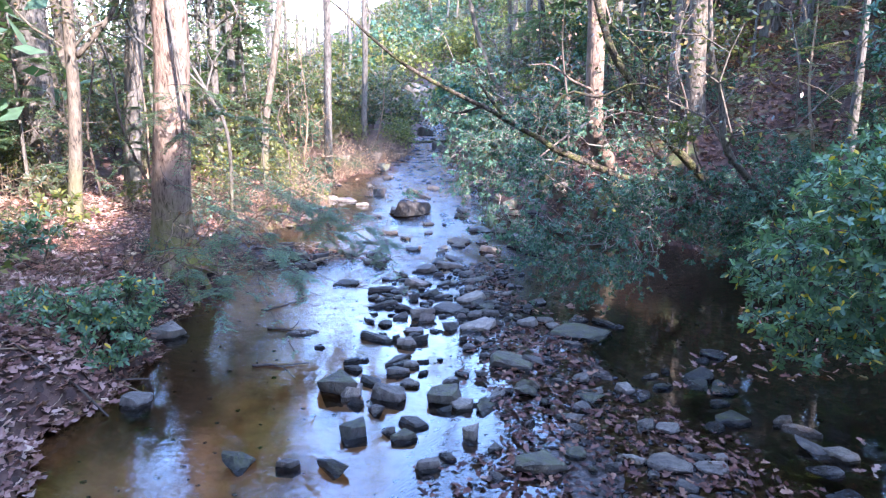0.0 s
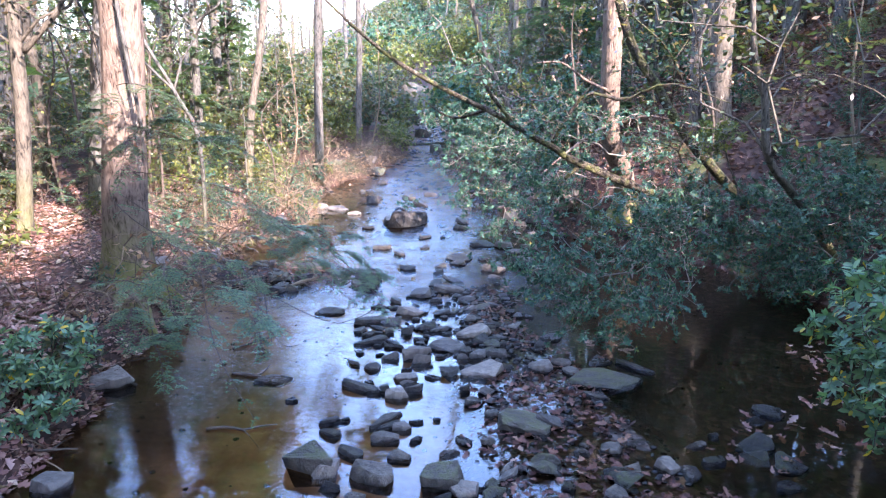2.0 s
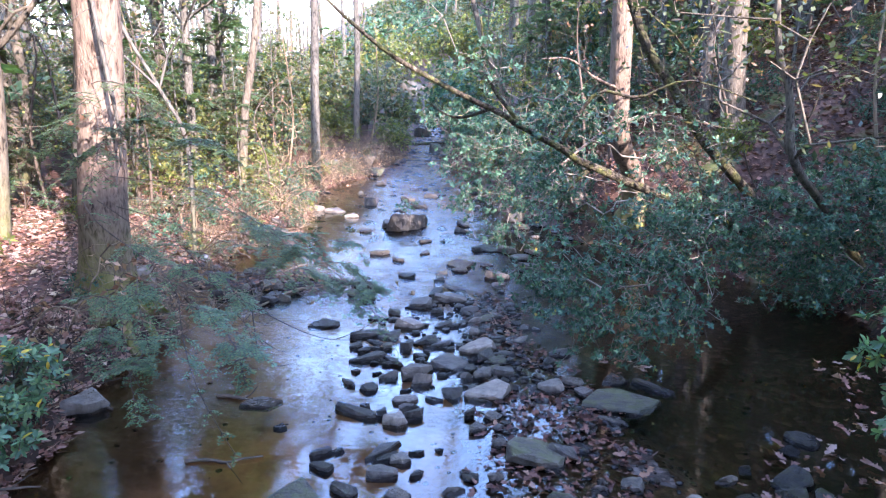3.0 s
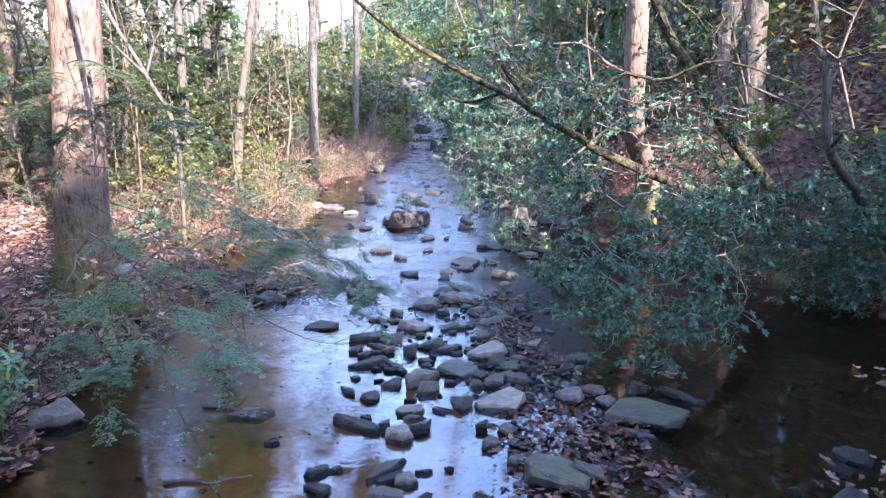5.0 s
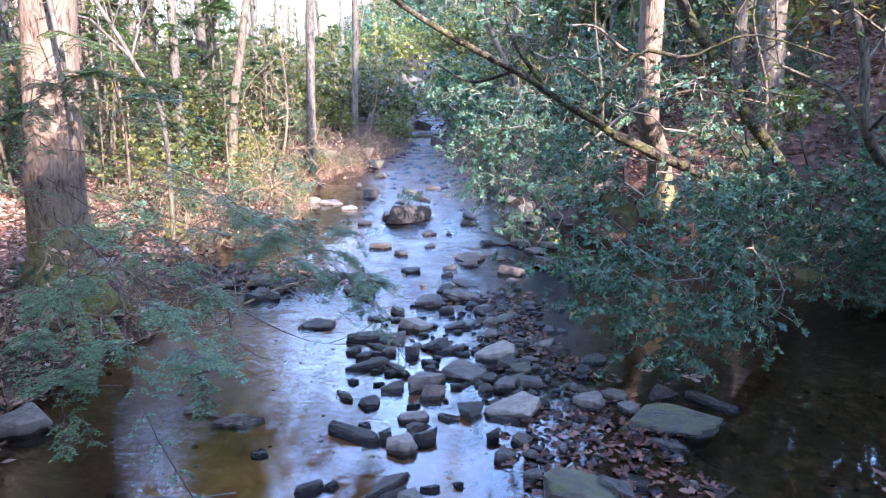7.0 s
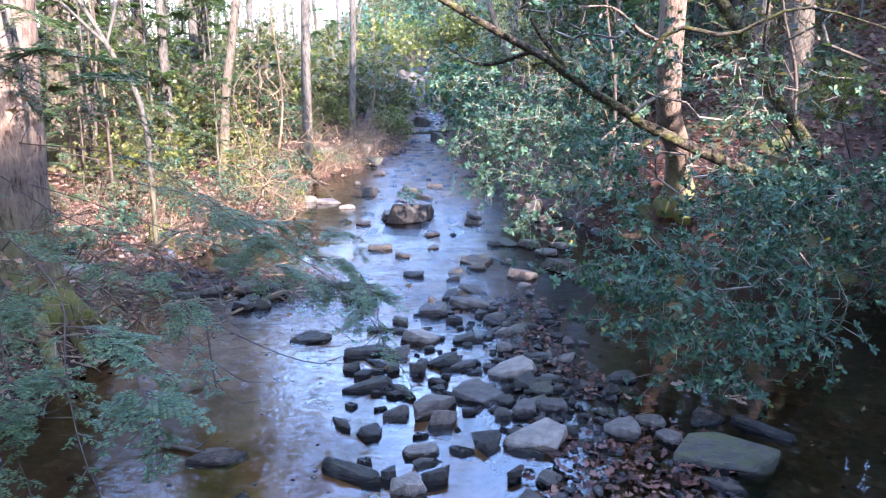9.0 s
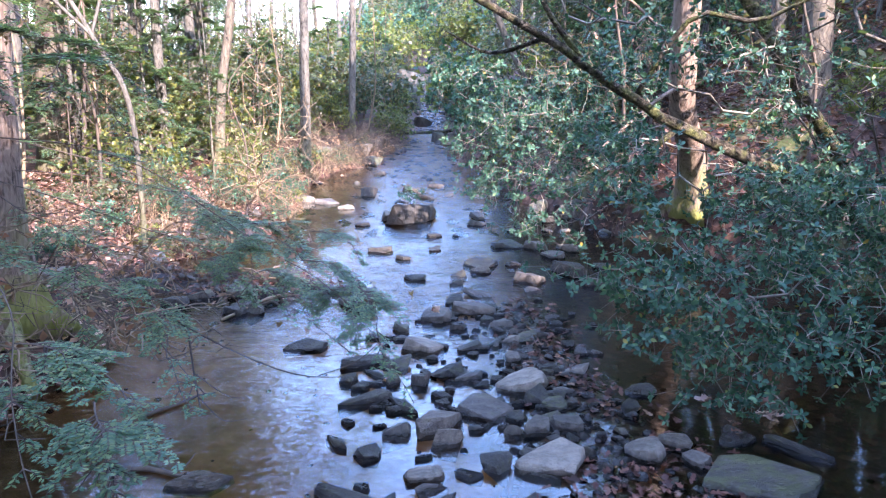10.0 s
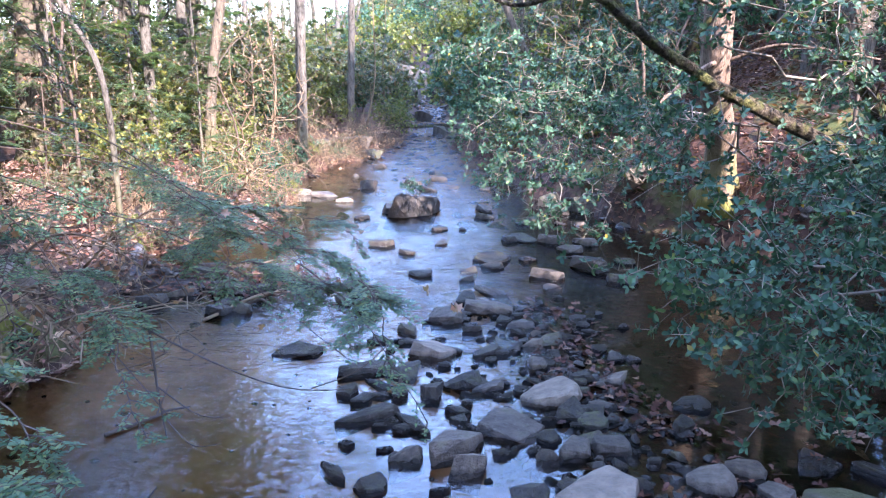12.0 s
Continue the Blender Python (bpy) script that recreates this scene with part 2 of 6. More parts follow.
HILLLEAF = leaf_material("red_brown_leaves", [(0.0, (0.06, 0.026, 0.02)), (0.3, (0.13, 0.056, 0.04)), (0.65, (0.21, 0.10, 0.07)), (0.95, (0.29, 0.16, 0.115)), (1.0, (0.46, 0.30, 0.2))], 0.2, 0.6, 0.25)
WETLEAF = leaf_material("wet_leaves", [(0.0, (0.045, 0.02, 0.015)), (0.5, (0.125, 0.05, 0.033)), (0.9, (0.21, 0.10, 0.065)), (1.0, (0.36, 0.20, 0.12))], 0.15, 0.5, 0.25)
DRYLEAF = leaf_material("dry_oak_leaves", [(0.0, (0.20, 0.09, 0.06)), (1.0, (0.42, 0.26, 0.18))], 0.3, 0.6, 0.25)

# ---- mesh helpers ----


def put(name, verts, faces, material, parent=None, label="", smooth=True, kind=""):
    """One mesh object from arrays."""
    me = bpy.data.meshes.new(name)
    me.from_pydata(np.asarray(verts).tolist(), [], faces.tolist() if hasattr(faces, "tolist") else faces)
    me.materials.append(material)
    if smooth:
        me.polygons.foreach_set("use_smooth", np.ones(len(me.polygons), bool))
    ob = new(name, me)
    ob.parent = parent
    return tagged(ob, label, kind=kind)


def thing(name, at, label, category, group="", kind=""):
    ob = new(name)
    ob.empty_display_size = 0.2
    ob.location = at
    bpy.context.view_layer.update()
    return tagged(ob, label, category, group, kind)


def unit(v):
    return v / np.maximum(np.linalg.norm(v, axis=-1, keepdims=True), 1e-9)


def spline(points, n):
    """A smooth line through points, n places along it."""
    p = np.asarray(points, float)
    if len(p) == 2:
        return p[0] + np.linspace(0, 1, n)[:, None] * (p[1] - p[0])
    q = np.vstack([2 * p[0] - p[1], p, 2 * p[-1] - p[-2]])
    u = np.linspace(0, len(p) - 1 - 1e-6, n)
    k, f = u.astype(int), (u % 1)[:, None]
    a, b, c, d = q[k], q[k + 1], q[k + 2], q[k + 3]
    return 0.5 * (2 * b + (c - a) * f + (2 * a - 5 * b + 4 * c - d) * f**2 + (3 * b - a - 3 * c + d) * f**3)


def tube(points, radii, sides=12, rough=0.0, seed=0, flare=0.0):
    """A closed tapering tube along points. rough: bark unevenness; flare: root swelling at the foot."""
    p = np.asarray(points, float)
    n = len(p)
    r = np.interp(np.linspace(0, 1, n), np.linspace(0, 1, len(radii)), radii)
    d = unit(np.gradient(p, axis=0))
    ref = np.array([1.0, 0.13, 0.07]) if abs(d[0][0]) < 0.8 else np.array([0.1, 1.0, 0.1])
    a = unit(np.cross(d, ref))
    b = np.cross(d, a)
    th = np.linspace(0, 2 * np.pi, sides, endpoint=False)
    ring = np.cos(th)[None, :, None] * a[:, None] + np.sin(th)[None, :, None] * b[:, None]
    g = np.random.default_rng(seed)
    ph, am = g.uniform(0, 6.28, 5), g.uniform(0.3, 1, 5)
    wob = sum(am[k] * np.sin((k + 2) * th[None] + ph[k] + 0.9 * k * np.linspace(0, 3, n)[:, None]) for k in range(5)) / 3
    rr = r[:, None] * (1 + rough * wob + rough * 0.6 * g.normal(size=(n, sides)))
    if flare:
        s = np.linalg.norm(p - p[0], axis=1)[:, None]
        rr = rr * (1 + flare * np.exp(-s / 0.28) * (0.75 + 0.45 * np.sin(5 * th[None] + ph[0]) + 0.3 * np.sin(3 * th[None] + ph[1])))
    v = (p[:, None] + ring * rr[..., None]).reshape(-1, 3)
    i, j = np.meshgrid(np.arange(n - 1), np.arange(sides), indexing="ij")
    k = (j + 1) % sides
    f = np.stack([i * sides + j, i * sides + k, (i + 1) * sides + k, (i + 1) * sides + j], -1).reshape(-1, 4).tolist()
    f += [list(range(sides))[::-1], list(range((n - 1) * sides, n * sides))]
    return v, f


def sticks(a, b, ra, rb, sides=4):
    """Many straight tapering pieces from a to b."""
    a, b = np.asarray(a, float), np.asarray(b, float)
    d = unit(b - a)
    ref = np.where(np.abs(d[:, 2:3]) < 0.9, np.array([[0.0, 0.0, 1.0]]), np.array([[1.0, 0.0, 0.0]]))
    u = unit(np.cross(d, ref))
    w = np.cross(d, u)
    th = np.linspace(0, 2 * np.pi, sides, endpoint=False)
    ring = np.cos(th)[None, :, None] * u[:, None] + np.sin(th)[None, :, None] * w[:, None]
    ra, rb = np.broadcast_to(ra, len(a)), np.broadcast_to(rb, len(a))
    v = np.concatenate([a[:, None] + ring * ra[:, None, None], b[:, None] + ring * rb[:, None, None]], 1).reshape(-1, 3)
    q = np.arange(sides)
    f = np.stack([q, (q + 1) % sides, sides + (q + 1) % sides, sides + q], -1)
    f = (np.arange(len(a))[:, None, None] * 2 * sides + f).reshape(-1, 4)
    return v, f


def leaves(pos, way, face, length, width, droop=0.15, fold=0.25):
    """Folded pointed leaves: pos, the way they point, the way they face."""
    n = len(pos)
    way = unit(way)
    side = unit(np.cross(way, face))
    nrm = np.cross(side, way)
    L = np.broadcast_to(length, n)[:, None]
    W = np.broadcast_to(width, n)[:, None] * 0.5
    v = np.stack([
        pos,
        pos + way * L * 0.5 - side * W + nrm * W * fold,
        pos + way * L * 0.52,
        pos + way * L * 0.5 + side * W + nrm * W * fold,
        pos + way * L - nrm * L * droop,
    ], 1).reshape(-1, 3)
    f = np.array([[0, 2, 1], [0, 3, 2], [1, 2, 4], [2, 3, 4]])
    return v, (np.arange(n)[:, None, None] * 5 + f).reshape(-1, 3)


def round_leaves(pos, way, face, length, width, droop=0.12, fold=0.22):
    """Blunt oval leaves with a folded midrib and a curved blade."""
    n = len(pos)
    way = unit(way)
    side = unit(np.cross(way, face))
    nrm = np.cross(side, way)
    L = np.broadcast_to(length, n)[:, None]
    W = np.broadcast_to(width, n)[:, None] * 0.5
    v = np.stack([
        pos,
        pos + way * L * 0.30 - side * W * 0.8 + nrm * W * fold,
        pos + way * L * 0.32,
        pos + way * L * 0.30 + side * W * 0.8 + nrm * W * fold,
        pos + way * L * 0.72 - side * W * 0.92 + nrm * (W * fold - L * droop * 0.5),
        pos + way * L * 0.72 - nrm * L * droop * 0.5,
        pos + way * L * 0.72 + side * W * 0.92 + nrm * (W * fold - L * droop * 0.5),
        pos + way * L - nrm * L * droop,
    ], 1).reshape(-1, 3)
    f = np.array([[0, 2, 1], [0, 3, 2], [1, 2, 5], [1, 5, 4], [2, 3, 6], [2, 6, 5], [4, 5, 7], [5, 6, 7]])
    return v, (np.arange(n)[:, None, None] * 8 + f).reshape(-1, 3)


def lobed_leaves(pos, way, face, length, rng):
    """Curled oak-like leaves with a lobed outline, each bent its own way."""
    n = len(pos)
    way = unit(way)
    side = unit(np.cross(way, face))
    nrm = np.cross(side, way)
    out = np.array([(0.0, 0.03), (0.22, 0.22), (0.32, 0.10), (0.5, 0.34), (0.6, 0.14), (0.78, 0.26), (1.0, 0.02), (0.78, -0.26), (0.6, -0.14), (0.5, -0.34), (0.32, -0.10), (0.22, -0.22), (0.5, 0.0)])
    L = np.broadcast_to(length, n)[:, None, None]
    wob = out[None] + rng.normal(0, 0.04, (n, 13, 2))
    lift = rng.uniform(0.1, 0.9, (n, 1)) * wob[..., 1] ** 2 * 2 + rng.normal(0, 0.25, (n, 1)) * (wob[..., 0] - 0.5) ** 2 + rng.normal(0, 0.03, (n, 13))
    v = pos[:, None] + L * (wob[..., :1] * way[:, None] + wob[..., 1:] * rng.uniform(0.7, 1.1, (n, 1, 1)) * side[:, None] + lift[..., None] * nrm[:, None])
    f = np.array([[12, k, (k + 1) % 12] for k in range(12)])
    return v.reshape(-1, 3), (np.arange(n)[:, None, None] * 13 + f).reshape(-1, 3)


def join(*parts):
    vs, fs, k = [], [], 0
    for v, f in parts:
        vs.append(v)
        fs.extend((np.asarray(f) + k).tolist())
        k += len(v)
    return np.concatenate(vs), fs


def rand_dirs(n, rng):
    return unit(rng.normal(size=(n, 3)))


def grow(base, tips, rng, sag=0.05, step=0.25):
    """A branching skeleton from base to all tips: places, parents, radii, and which places are tips."""
    base = np.asarray(base, float)
    pos, par = [base], [-1]
    arr = np.zeros((len(tips) * 6 + 10, 3))
    arr[0] = base
    cost = np.zeros(len(arr))
    is_tip = []
    for t in tips[np.argsort(np.linalg.norm(tips - base, axis=1))]:
        n = len(pos)
        d = np.linalg.norm(arr[:n] - t, axis=1)
        k = int(np.argmin(d + 0.22 * cost[:n]))
        gap = d[k]
        m = max(1, min(5, int(gap / step)))
        a = arr[k].copy()
        for q in range(1, m + 1):
            f = q / m
            p = a + (t - a) * f
            if q < m:
                p = p + rng.normal(0, 0.06 * gap, 3) + np.array([0, 0, sag * gap * math.sin(math.pi * f)])
            if len(pos) >= len(arr):
                break
            arr[len(pos)] = p
            cost[len(pos)] = cost[k] + np.linalg.norm(p - arr[k])
            pos.append(p)
            par.append(k)
            k = len(pos) - 1
        is_tip.append(k)
    return np.array(pos), np.array(par), np.array(is_tip)


def pipe(par, r0, power=2.4):
    """Radii by the load that each place carries."""
    load = np.zeros(len(par))
    has = np.zeros(len(par), bool)
    has[par[par >= 0]] = True
    load[~has] = 1.0
    for k in range(len(par) - 1, 0, -1):
        load[par[k]] += load[k]
    return r0 * np.maximum(load, 1) ** (1 / power)


def blob_points(blobs, n, rng, shell=0.45):
    """Places in a set of ellipsoids (x, y, z, rx, ry, rz), more of them near the skin."""
    blobs = np.asarray(blobs, float)
    vol = blobs[:, 3] * blobs[:, 4] * blobs[:, 5]
    pick = rng.choice(len(blobs), n, p=vol / vol.sum())
    r = shell + (1 - shell) * rng.random(n) ** 0.6
    r *= 0.88 + 0.24 * rng.random(n)
    return blobs[pick, :3] + rand_dirs(n, rng) * r[:, None] * blobs[pick, 3:]


def rosettes(tips, out, rng, per=7, length=0.09, width=0.032, splay=1.15, blunt=False):
    """Whorls of leaves at the tips of twigs."""
    n = len(tips)
    axis = unit(out + rng.normal(0, 0.35, (n, 3)) + np.array([0, 0, 0.35]))
    u = unit(np.cross(axis, rng.normal(size=(n, 3))))
    w = np.cross(axis, u)
    th = np.arange(per)[None] * 2.4 + rng.uniform(0, 6.28, (n, 1))
    sp = splay + rng.normal(0, 0.25, (n, per))
    way = (np.cos(sp)[..., None] * axis[:, None] + np.sin(sp)[..., None] * (np.cos(th)[..., None] * u[:, None] + np.sin(th)[..., None] * w[:, None]))
    pos = tips[:, None] - axis[:, None] * rng.uniform(0, 0.045, (n, per))[..., None]
    face = np.broadcast_to(axis[:, None], way.shape) + rng.normal(0, 0.15, way.shape)
    L = length * rng.uniform(0.65, 1.2, n * per)
    if blunt is None:
        return quads(pos.reshape(-1, 3), way.reshape(-1, 3), face.reshape(-1, 3), L, L * (width / length) * 1.15)
    return (round_leaves if blunt else leaves)(pos.reshape(-1, 3), way.reshape(-1, 3), face.reshape(-1, 3), L, L * (width / length), 0.12, 0.3)


def shrub(name, base, blobs, tips, seed, label, category, leaf_mat, group="", per=7, length=0.09, width=0.034, twig=TWIG, r0=0.0032, bare=0.0, sag=0.05, shell=0.45, blunt=False, pads=0, thick=1.0):
    """A branching evergreen shrub that fills a set of rounded masses."""
    rng = np.random.default_rng(seed)
    root = thing(name, base, label, category, group)
    pts = blob_points(blobs, tips, rng, shell) - np.asarray(base)
    if pads:
        core = blob_points(blobs, pads, rng, shell) - np.asarray(base)
        pts = core[rng.integers(0, pads, tips)] + rng.normal(0, 1, (tips, 3)) * (0.15, 0.15, 0.07)
    pos, par, is_tip = grow((0, 0, -0.15), pts, rng, sag)
    rad = np.minimum(pipe(par, r0), thick)
    k = np.arange(1, len(par))
    if blunt is None:
        k = k[(rad[k] > r0 * 1.25) | (k % 3 == 0)]
    put("branchwork", *sticks(pos[par[k]], pos[k], rad[par[k]] * 0.55 + rad[k] * 0.45, rad[k], 3 if blunt is None else 4), twig, root, kind="stuff")
    green = is_tip[rng.random(len(is_tip)) >= bare]
    out = unit(pos[green] - pos[par[green]])
    put("foliage", *rosettes(pos[green], out, rng, per, length, width, 1.15, blunt), leaf_mat, root, kind="stuff")
    return root


def bough(rng, line, width, leaf_mat, root, needle=0.03, drop=0.18, twig=TWIG, r0=0.006, thin=0.97):
    """A flat, feathery conifer bough: a main axis, side branches, twigs and short needles in one drooping plane."""
    ax = spline(line, 26)
    u = np.linspace(0, 1, 26)[:, None]
    reach = float(np.linalg.norm(ax[-1] - ax[0]))
    ax = ax + reach * (np.sin(u * rng.uniform(5, 8) + rng.uniform(0, 6)) * u * rng.normal(0, 0.045, 3) + np.sin(u * rng.uniform(9, 13)) * u * rng.normal(0, 0.02, 3)) - np.array([0, 0, 0.16 * reach]) * (u ** 3 - 0.35 * np.sin(u * math.pi))
    ax = ax + np.cumsum(rng.normal(0, 0.012, ax.shape), axis=0) * np.linspace(0, 1, 26)[:, None]
    step = np.linalg.norm(np.diff(ax, axis=0), axis=1).mean()
    d = unit(np.gradient(ax, axis=0))
    f = np.linspace(0, 1, 26)
    main = put("bough", *tube(ax, [r0, r0 * 0.7, 0.003], 6, 0.05, 1), twig, root)
    A, B, R, P, D = [], [], [], [], []
    for k in range(2, 26):
        for s in (-1, 1):
            if rng.random() > thin or (reach > 1.6 and f[k] < 0.28 + 0.12 * math.sin(5 * k)):
                continue
            if math.sin(f[k] * 11 + rng.uniform(0, 1.6) + 3 * s) < -0.55:
                continue
            ln = width * min(1.0, 1.3 * (1 - f[k]) + 0.22) * min(1.0, 0.3 + 2.0 * f[k]) * rng.uniform(0.25, 1.1)
            side = unit(np.cross(d[k], (0, 0, 1)))
            way = unit(d[k] * rng.uniform(0.6, 1.0) + s * side + rng.normal(0, 0.13, 3))
            m = max(3, int(ln / 0.036))
            u = np.linspace(0, 1, m + 1)[:, None]
            br = ax[k] + way * ln * u + np.array([0, 0, -drop * ln]) * u**2
            A.append(br[:-1]), B.append(br[1:]), R.append(np.linspace(0.0045, 0.0018, m))
            for q in range(1, m + 1):
                for s2 in (-1, 1):
                    if rng.random() > 0.93:
                        continue
                    l2 = min(0.14, 0.32 * ln) * rng.uniform(0.5, 1.2) * (1.2 - 0.8 * q / m)
                    w2 = unit(way * 0.8 + s2 * np.cross(way, (0, 0, 1)) + rng.normal(0, 0.12, 3) - np.array([0, 0, 0.12]))
                    c = max(2, int(l2 / (needle * 0.29)))
                    pp = br[q] + w2 * l2 * ((np.arange(c) + 0.5)[:, None] / c)
                    if needle < 0.05:
                        A.append(br[q][None]), B.append(pp[-1:]), R.append(np.array([0.0012]))
                    pe = unit(np.cross(w2, (0, 0, 1)))
                    P += [pp, pp]
                    D += [np.tile(w2 * 0.6 + pe, (c, 1)), np.tile(w2 * 0.6 - pe, (c, 1))]
    A, B, R, P, D = (np.concatenate(z) for z in (A, B, R, P, D))
    D = D + rng.normal(0, 0.12, D.shape)
    nv = np.array([0, 0, 1.0]) + rng.normal(0, 0.22, D.shape)
    put("branchwork", *sticks(A, B, R, R * 0.8, 3), twig, main, kind="stuff")
    put("needles", *quads(P, D, nv, needle * rng.uniform(0.75, 1.2, len(P)), needle * 0.42), leaf_mat, main, kind="stuff")


def quads(pos, way, face, length, width):
    """Small flat diamond leaves."""
    n = len(pos)
    way = unit(way)
    side = unit(np.cross(way, face))
    L = np.broadcast_to(length, n)[:, None]
    W = np.broadcast_to(width, n)[:, None] * 0.5
    v = np.stack([pos, pos + way * L * 0.45 + side * W, pos + way * L, pos + way * L * 0.45 - side * W], 1).reshape(-1, 3)
    return v, np.arange(4 * n).reshape(-1, 4)


# ---- the lie of the land ----
BANK_Y = [-40, -3, 1.5, 4.5, 6, 7.4, 8.6, 11, 12.6, 14, 15.3, 16.2, 17.5, 20, 22, 24.5, 26.5, 28.5, 30.5, 36, 45, 60, 90, 160]
BANK_L = [-6.0, -4.5, -3.4, -3.5, -3.6, -3.85, -4.0, -4.1, -4.6, -5.2, -4.7, -4.2, -4.1, -4.4, -5.5, -4.8, -4.1, -3.5, -3.1, -3.0, -3.2, -4.6, -16, -50]
BANK_R = [-2.0, 0.3, 4.6, 5.3, 5.7, 5.9, 6.0, 6.1, 6.0, 5.4, 3.75, 3.2, 2.6, 1.6, 1.1, 0.7, 0.3, -0.5, -0.9, -1.1, -1.5, -2.9, -14.0, -48]
RISE_Y = [-40, 18, 24, 28, 36, 45, 60, 80, 120, 200]
RISE_Z = [-0.05, 0, 0.08, 0.35, 0.8, 1.6, 3.2, 5.2, 8.5, 13]


def water_level(y):
    return np.interp(y, RISE_Y, RISE_Z)


def bank_edges(y):
    wig = 0.16 * np.sin(1.9 * y + 0.4) + 0.10 * np.sin(4.3 * y)
    return np.interp(y, BANK_Y, BANK_L) + wig, np.interp(y, BANK_Y, BANK_R) - 0.8 * wig


def lumps(x, y, scale, seed):
    """Smooth unevenness out of a few crossed waves."""
    g = np.random.default_rng(seed)
    out = 0
    for k in range(7):
        a, f, p = g.uniform(0, 6.28), scale * g.uniform(0.5, 2.2), g.uniform(0, 6.28)
        out = out + np.sin(f * (np.cos(a) * x + np.sin(a) * y) + p) / (0.6 + f / scale)
    return out / 4


def bar_height(x, y):
    """The gravel bar down the middle of the creek: 1 on its crest, 0 off it."""
    left = np.interp(y, [3, 5, 6.5, 8, 10, 12.5, 14], [-1.3, -0.5, -0.1, 0.1, 0.0, 0.0, 0.3])
    right = np.interp(y, [3, 5, 6.5, 8, 9.2, 10.5, 12.5, 14], [3.7, 3.5, 2.9, 2.5, 2.0, 1.4, 1.2, 0.8])
    a = np.clip((x - left) / 0.5, 0, 1) * np.clip((right - x) / 0.6, 0, 1)
    return a * np.clip((14 - y) / 2.0, 0, 1) * np.clip((y + 2) / 3, 0, 1)


def spit_height(x, y):
    """The low cobble spit off the wooded bank."""
    return np.clip(1 - ((y - 13.1 + 0.12 * (x + 3)) / 0.75) ** 2, 0, 1) * np.clip((-1.5 - x) / 0.8, 0, 1) * np.clip((x + 6) / 0.5, 0, 1)


def ground_height(x, y):
    x, y = np.asarray(x, float), np.asarray(y, float)
    zw = water_level(y)
    el, er = bank_edges(y)
    dl, dr = el - x, x - er
    inside = np.minimum(-dl, -dr)
    depth = -0.34 * (1 - np.exp(-np.clip(inside, 0, None) / 0.55)) * np.interp(y, [18, 26, 32], [1.0, 0.45, 0.35])
    bed = zw + depth + 0.33 * bar_height(x, y) + 0.03 * lumps(x, y, 3.0, 1)
    bed = bed + 0.34 * spit_height(x, y) * (1 + 0.25 * lumps(x, y, 5.0, 21))
    hl = np.interp(y, [0, 12, 15, 20, 30, 60], [0.85, 0.9, 0.75, 0.55, 0.5, 0.6])
    left = zw + hl * (1 - np.exp(-np.clip(dl, 0, None) / 0.5)) + 0.035 * np.clip(dl, 0, 40) + 0.10 * np.clip(dl, 0, 4) / 4 * lumps(x, y, 1.1, 2) + 0.05 * lumps(x, y, 4.0, 3) * np.clip(dl, 0, 1)
    left = left + 0.14 * np.clip(dl - 25, 0, 120)
    hr = np.interp(y, [0, 8, 12, 14, 15.3, 17, 20, 30, 60], [0.5, 0.5, 0.7, 1.0, 1.45, 1.45, 0.7, 0.6, 0.6])
    right = zw + hr * (1 - np.exp(-np.clip(dr, 0, None) / 0.35)) + 0.56 * np.clip(dr - 0.3, 0, 45) + 0.16 * np.clip(dr, 0, 3) / 3 * lumps(x, y, 0.9, 4) + 0.05 * lumps(x, y, 4.0, 5) * np.clip(dr, 0, 1)
    return np.where(dl > 0, left, np.where(dr > 0, right, bed))


def build_ground():
    xs = np.concatenate([-np.geomspace(160, 9, 40), np.arange(-8.9, 9.0, 0.09), np.geomspace(9, 160, 40)])
    ys = np.concatenate([-np.geomspace(70, 0.5, 26), np.arange(0, 30, 0.11), np.geomspace(30, 400, 90)])
    X, Y = np.meshgrid(xs, ys)
    Z = ground_height(X, Y)
    n, m = X.shape
    v = np.stack([X, Y, Z], -1).reshape(-1, 3)
    i, j = np.meshgrid(np.arange(n - 1), np.arange(m - 1), indexing="ij")
    f = np.stack([i * m + j, i * m + j + 1, (i + 1) * m + j + 1, (i + 1) * m + j], -1).reshape(-1, 4)
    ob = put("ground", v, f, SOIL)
    el, er = bank_edges(Y)
    inside = np.minimum(X - el, er - X)
    wet = np.clip((inside - 0.02) / 0.2, 0, 1).reshape(-1)
    at = ob.data.attributes.new("bed", "FLOAT", "POINT")
    at.data.foreach_set("value", wet.astype(np.float32))
    at = ob.data.attributes.new("bar", "FLOAT", "POINT")
    both = np.clip(1.6 * np.maximum(bar_height(X, Y), spit_height(X, Y)), 0, 1)
    at.data.foreach_set("value", both.reshape(-1).astype(np.float32))
    at = ob.data.attributes.new("dark_bed", "FLOAT", "POINT")
    # right of the bar the pool's shade is painted into the bed
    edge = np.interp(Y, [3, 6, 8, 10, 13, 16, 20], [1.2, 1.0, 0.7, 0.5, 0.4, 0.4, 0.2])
    # the left pool's bed is darker towards the wooded bank
    left_dark = np.clip((-2.35 + 0.25 * lumps(X, Y, 1.5, 41) - X) / 0.4, 0, 1) * np.clip((10.2 - Y) / 1.0, 0, 1) * np.clip((Y - 4.5) / 1.5, 0, 1)
    dark_bed = np.maximum(np.clip((X - edge) / 0.5, 0, 1), 0.75 * left_dark)
    at.data.foreach_set("value", dark_bed.reshape(-1).astype(np.float32))
    tagged(ob, "forest floor of brown leaf litter and soil sloping to the creek", "ground", kind="structure")


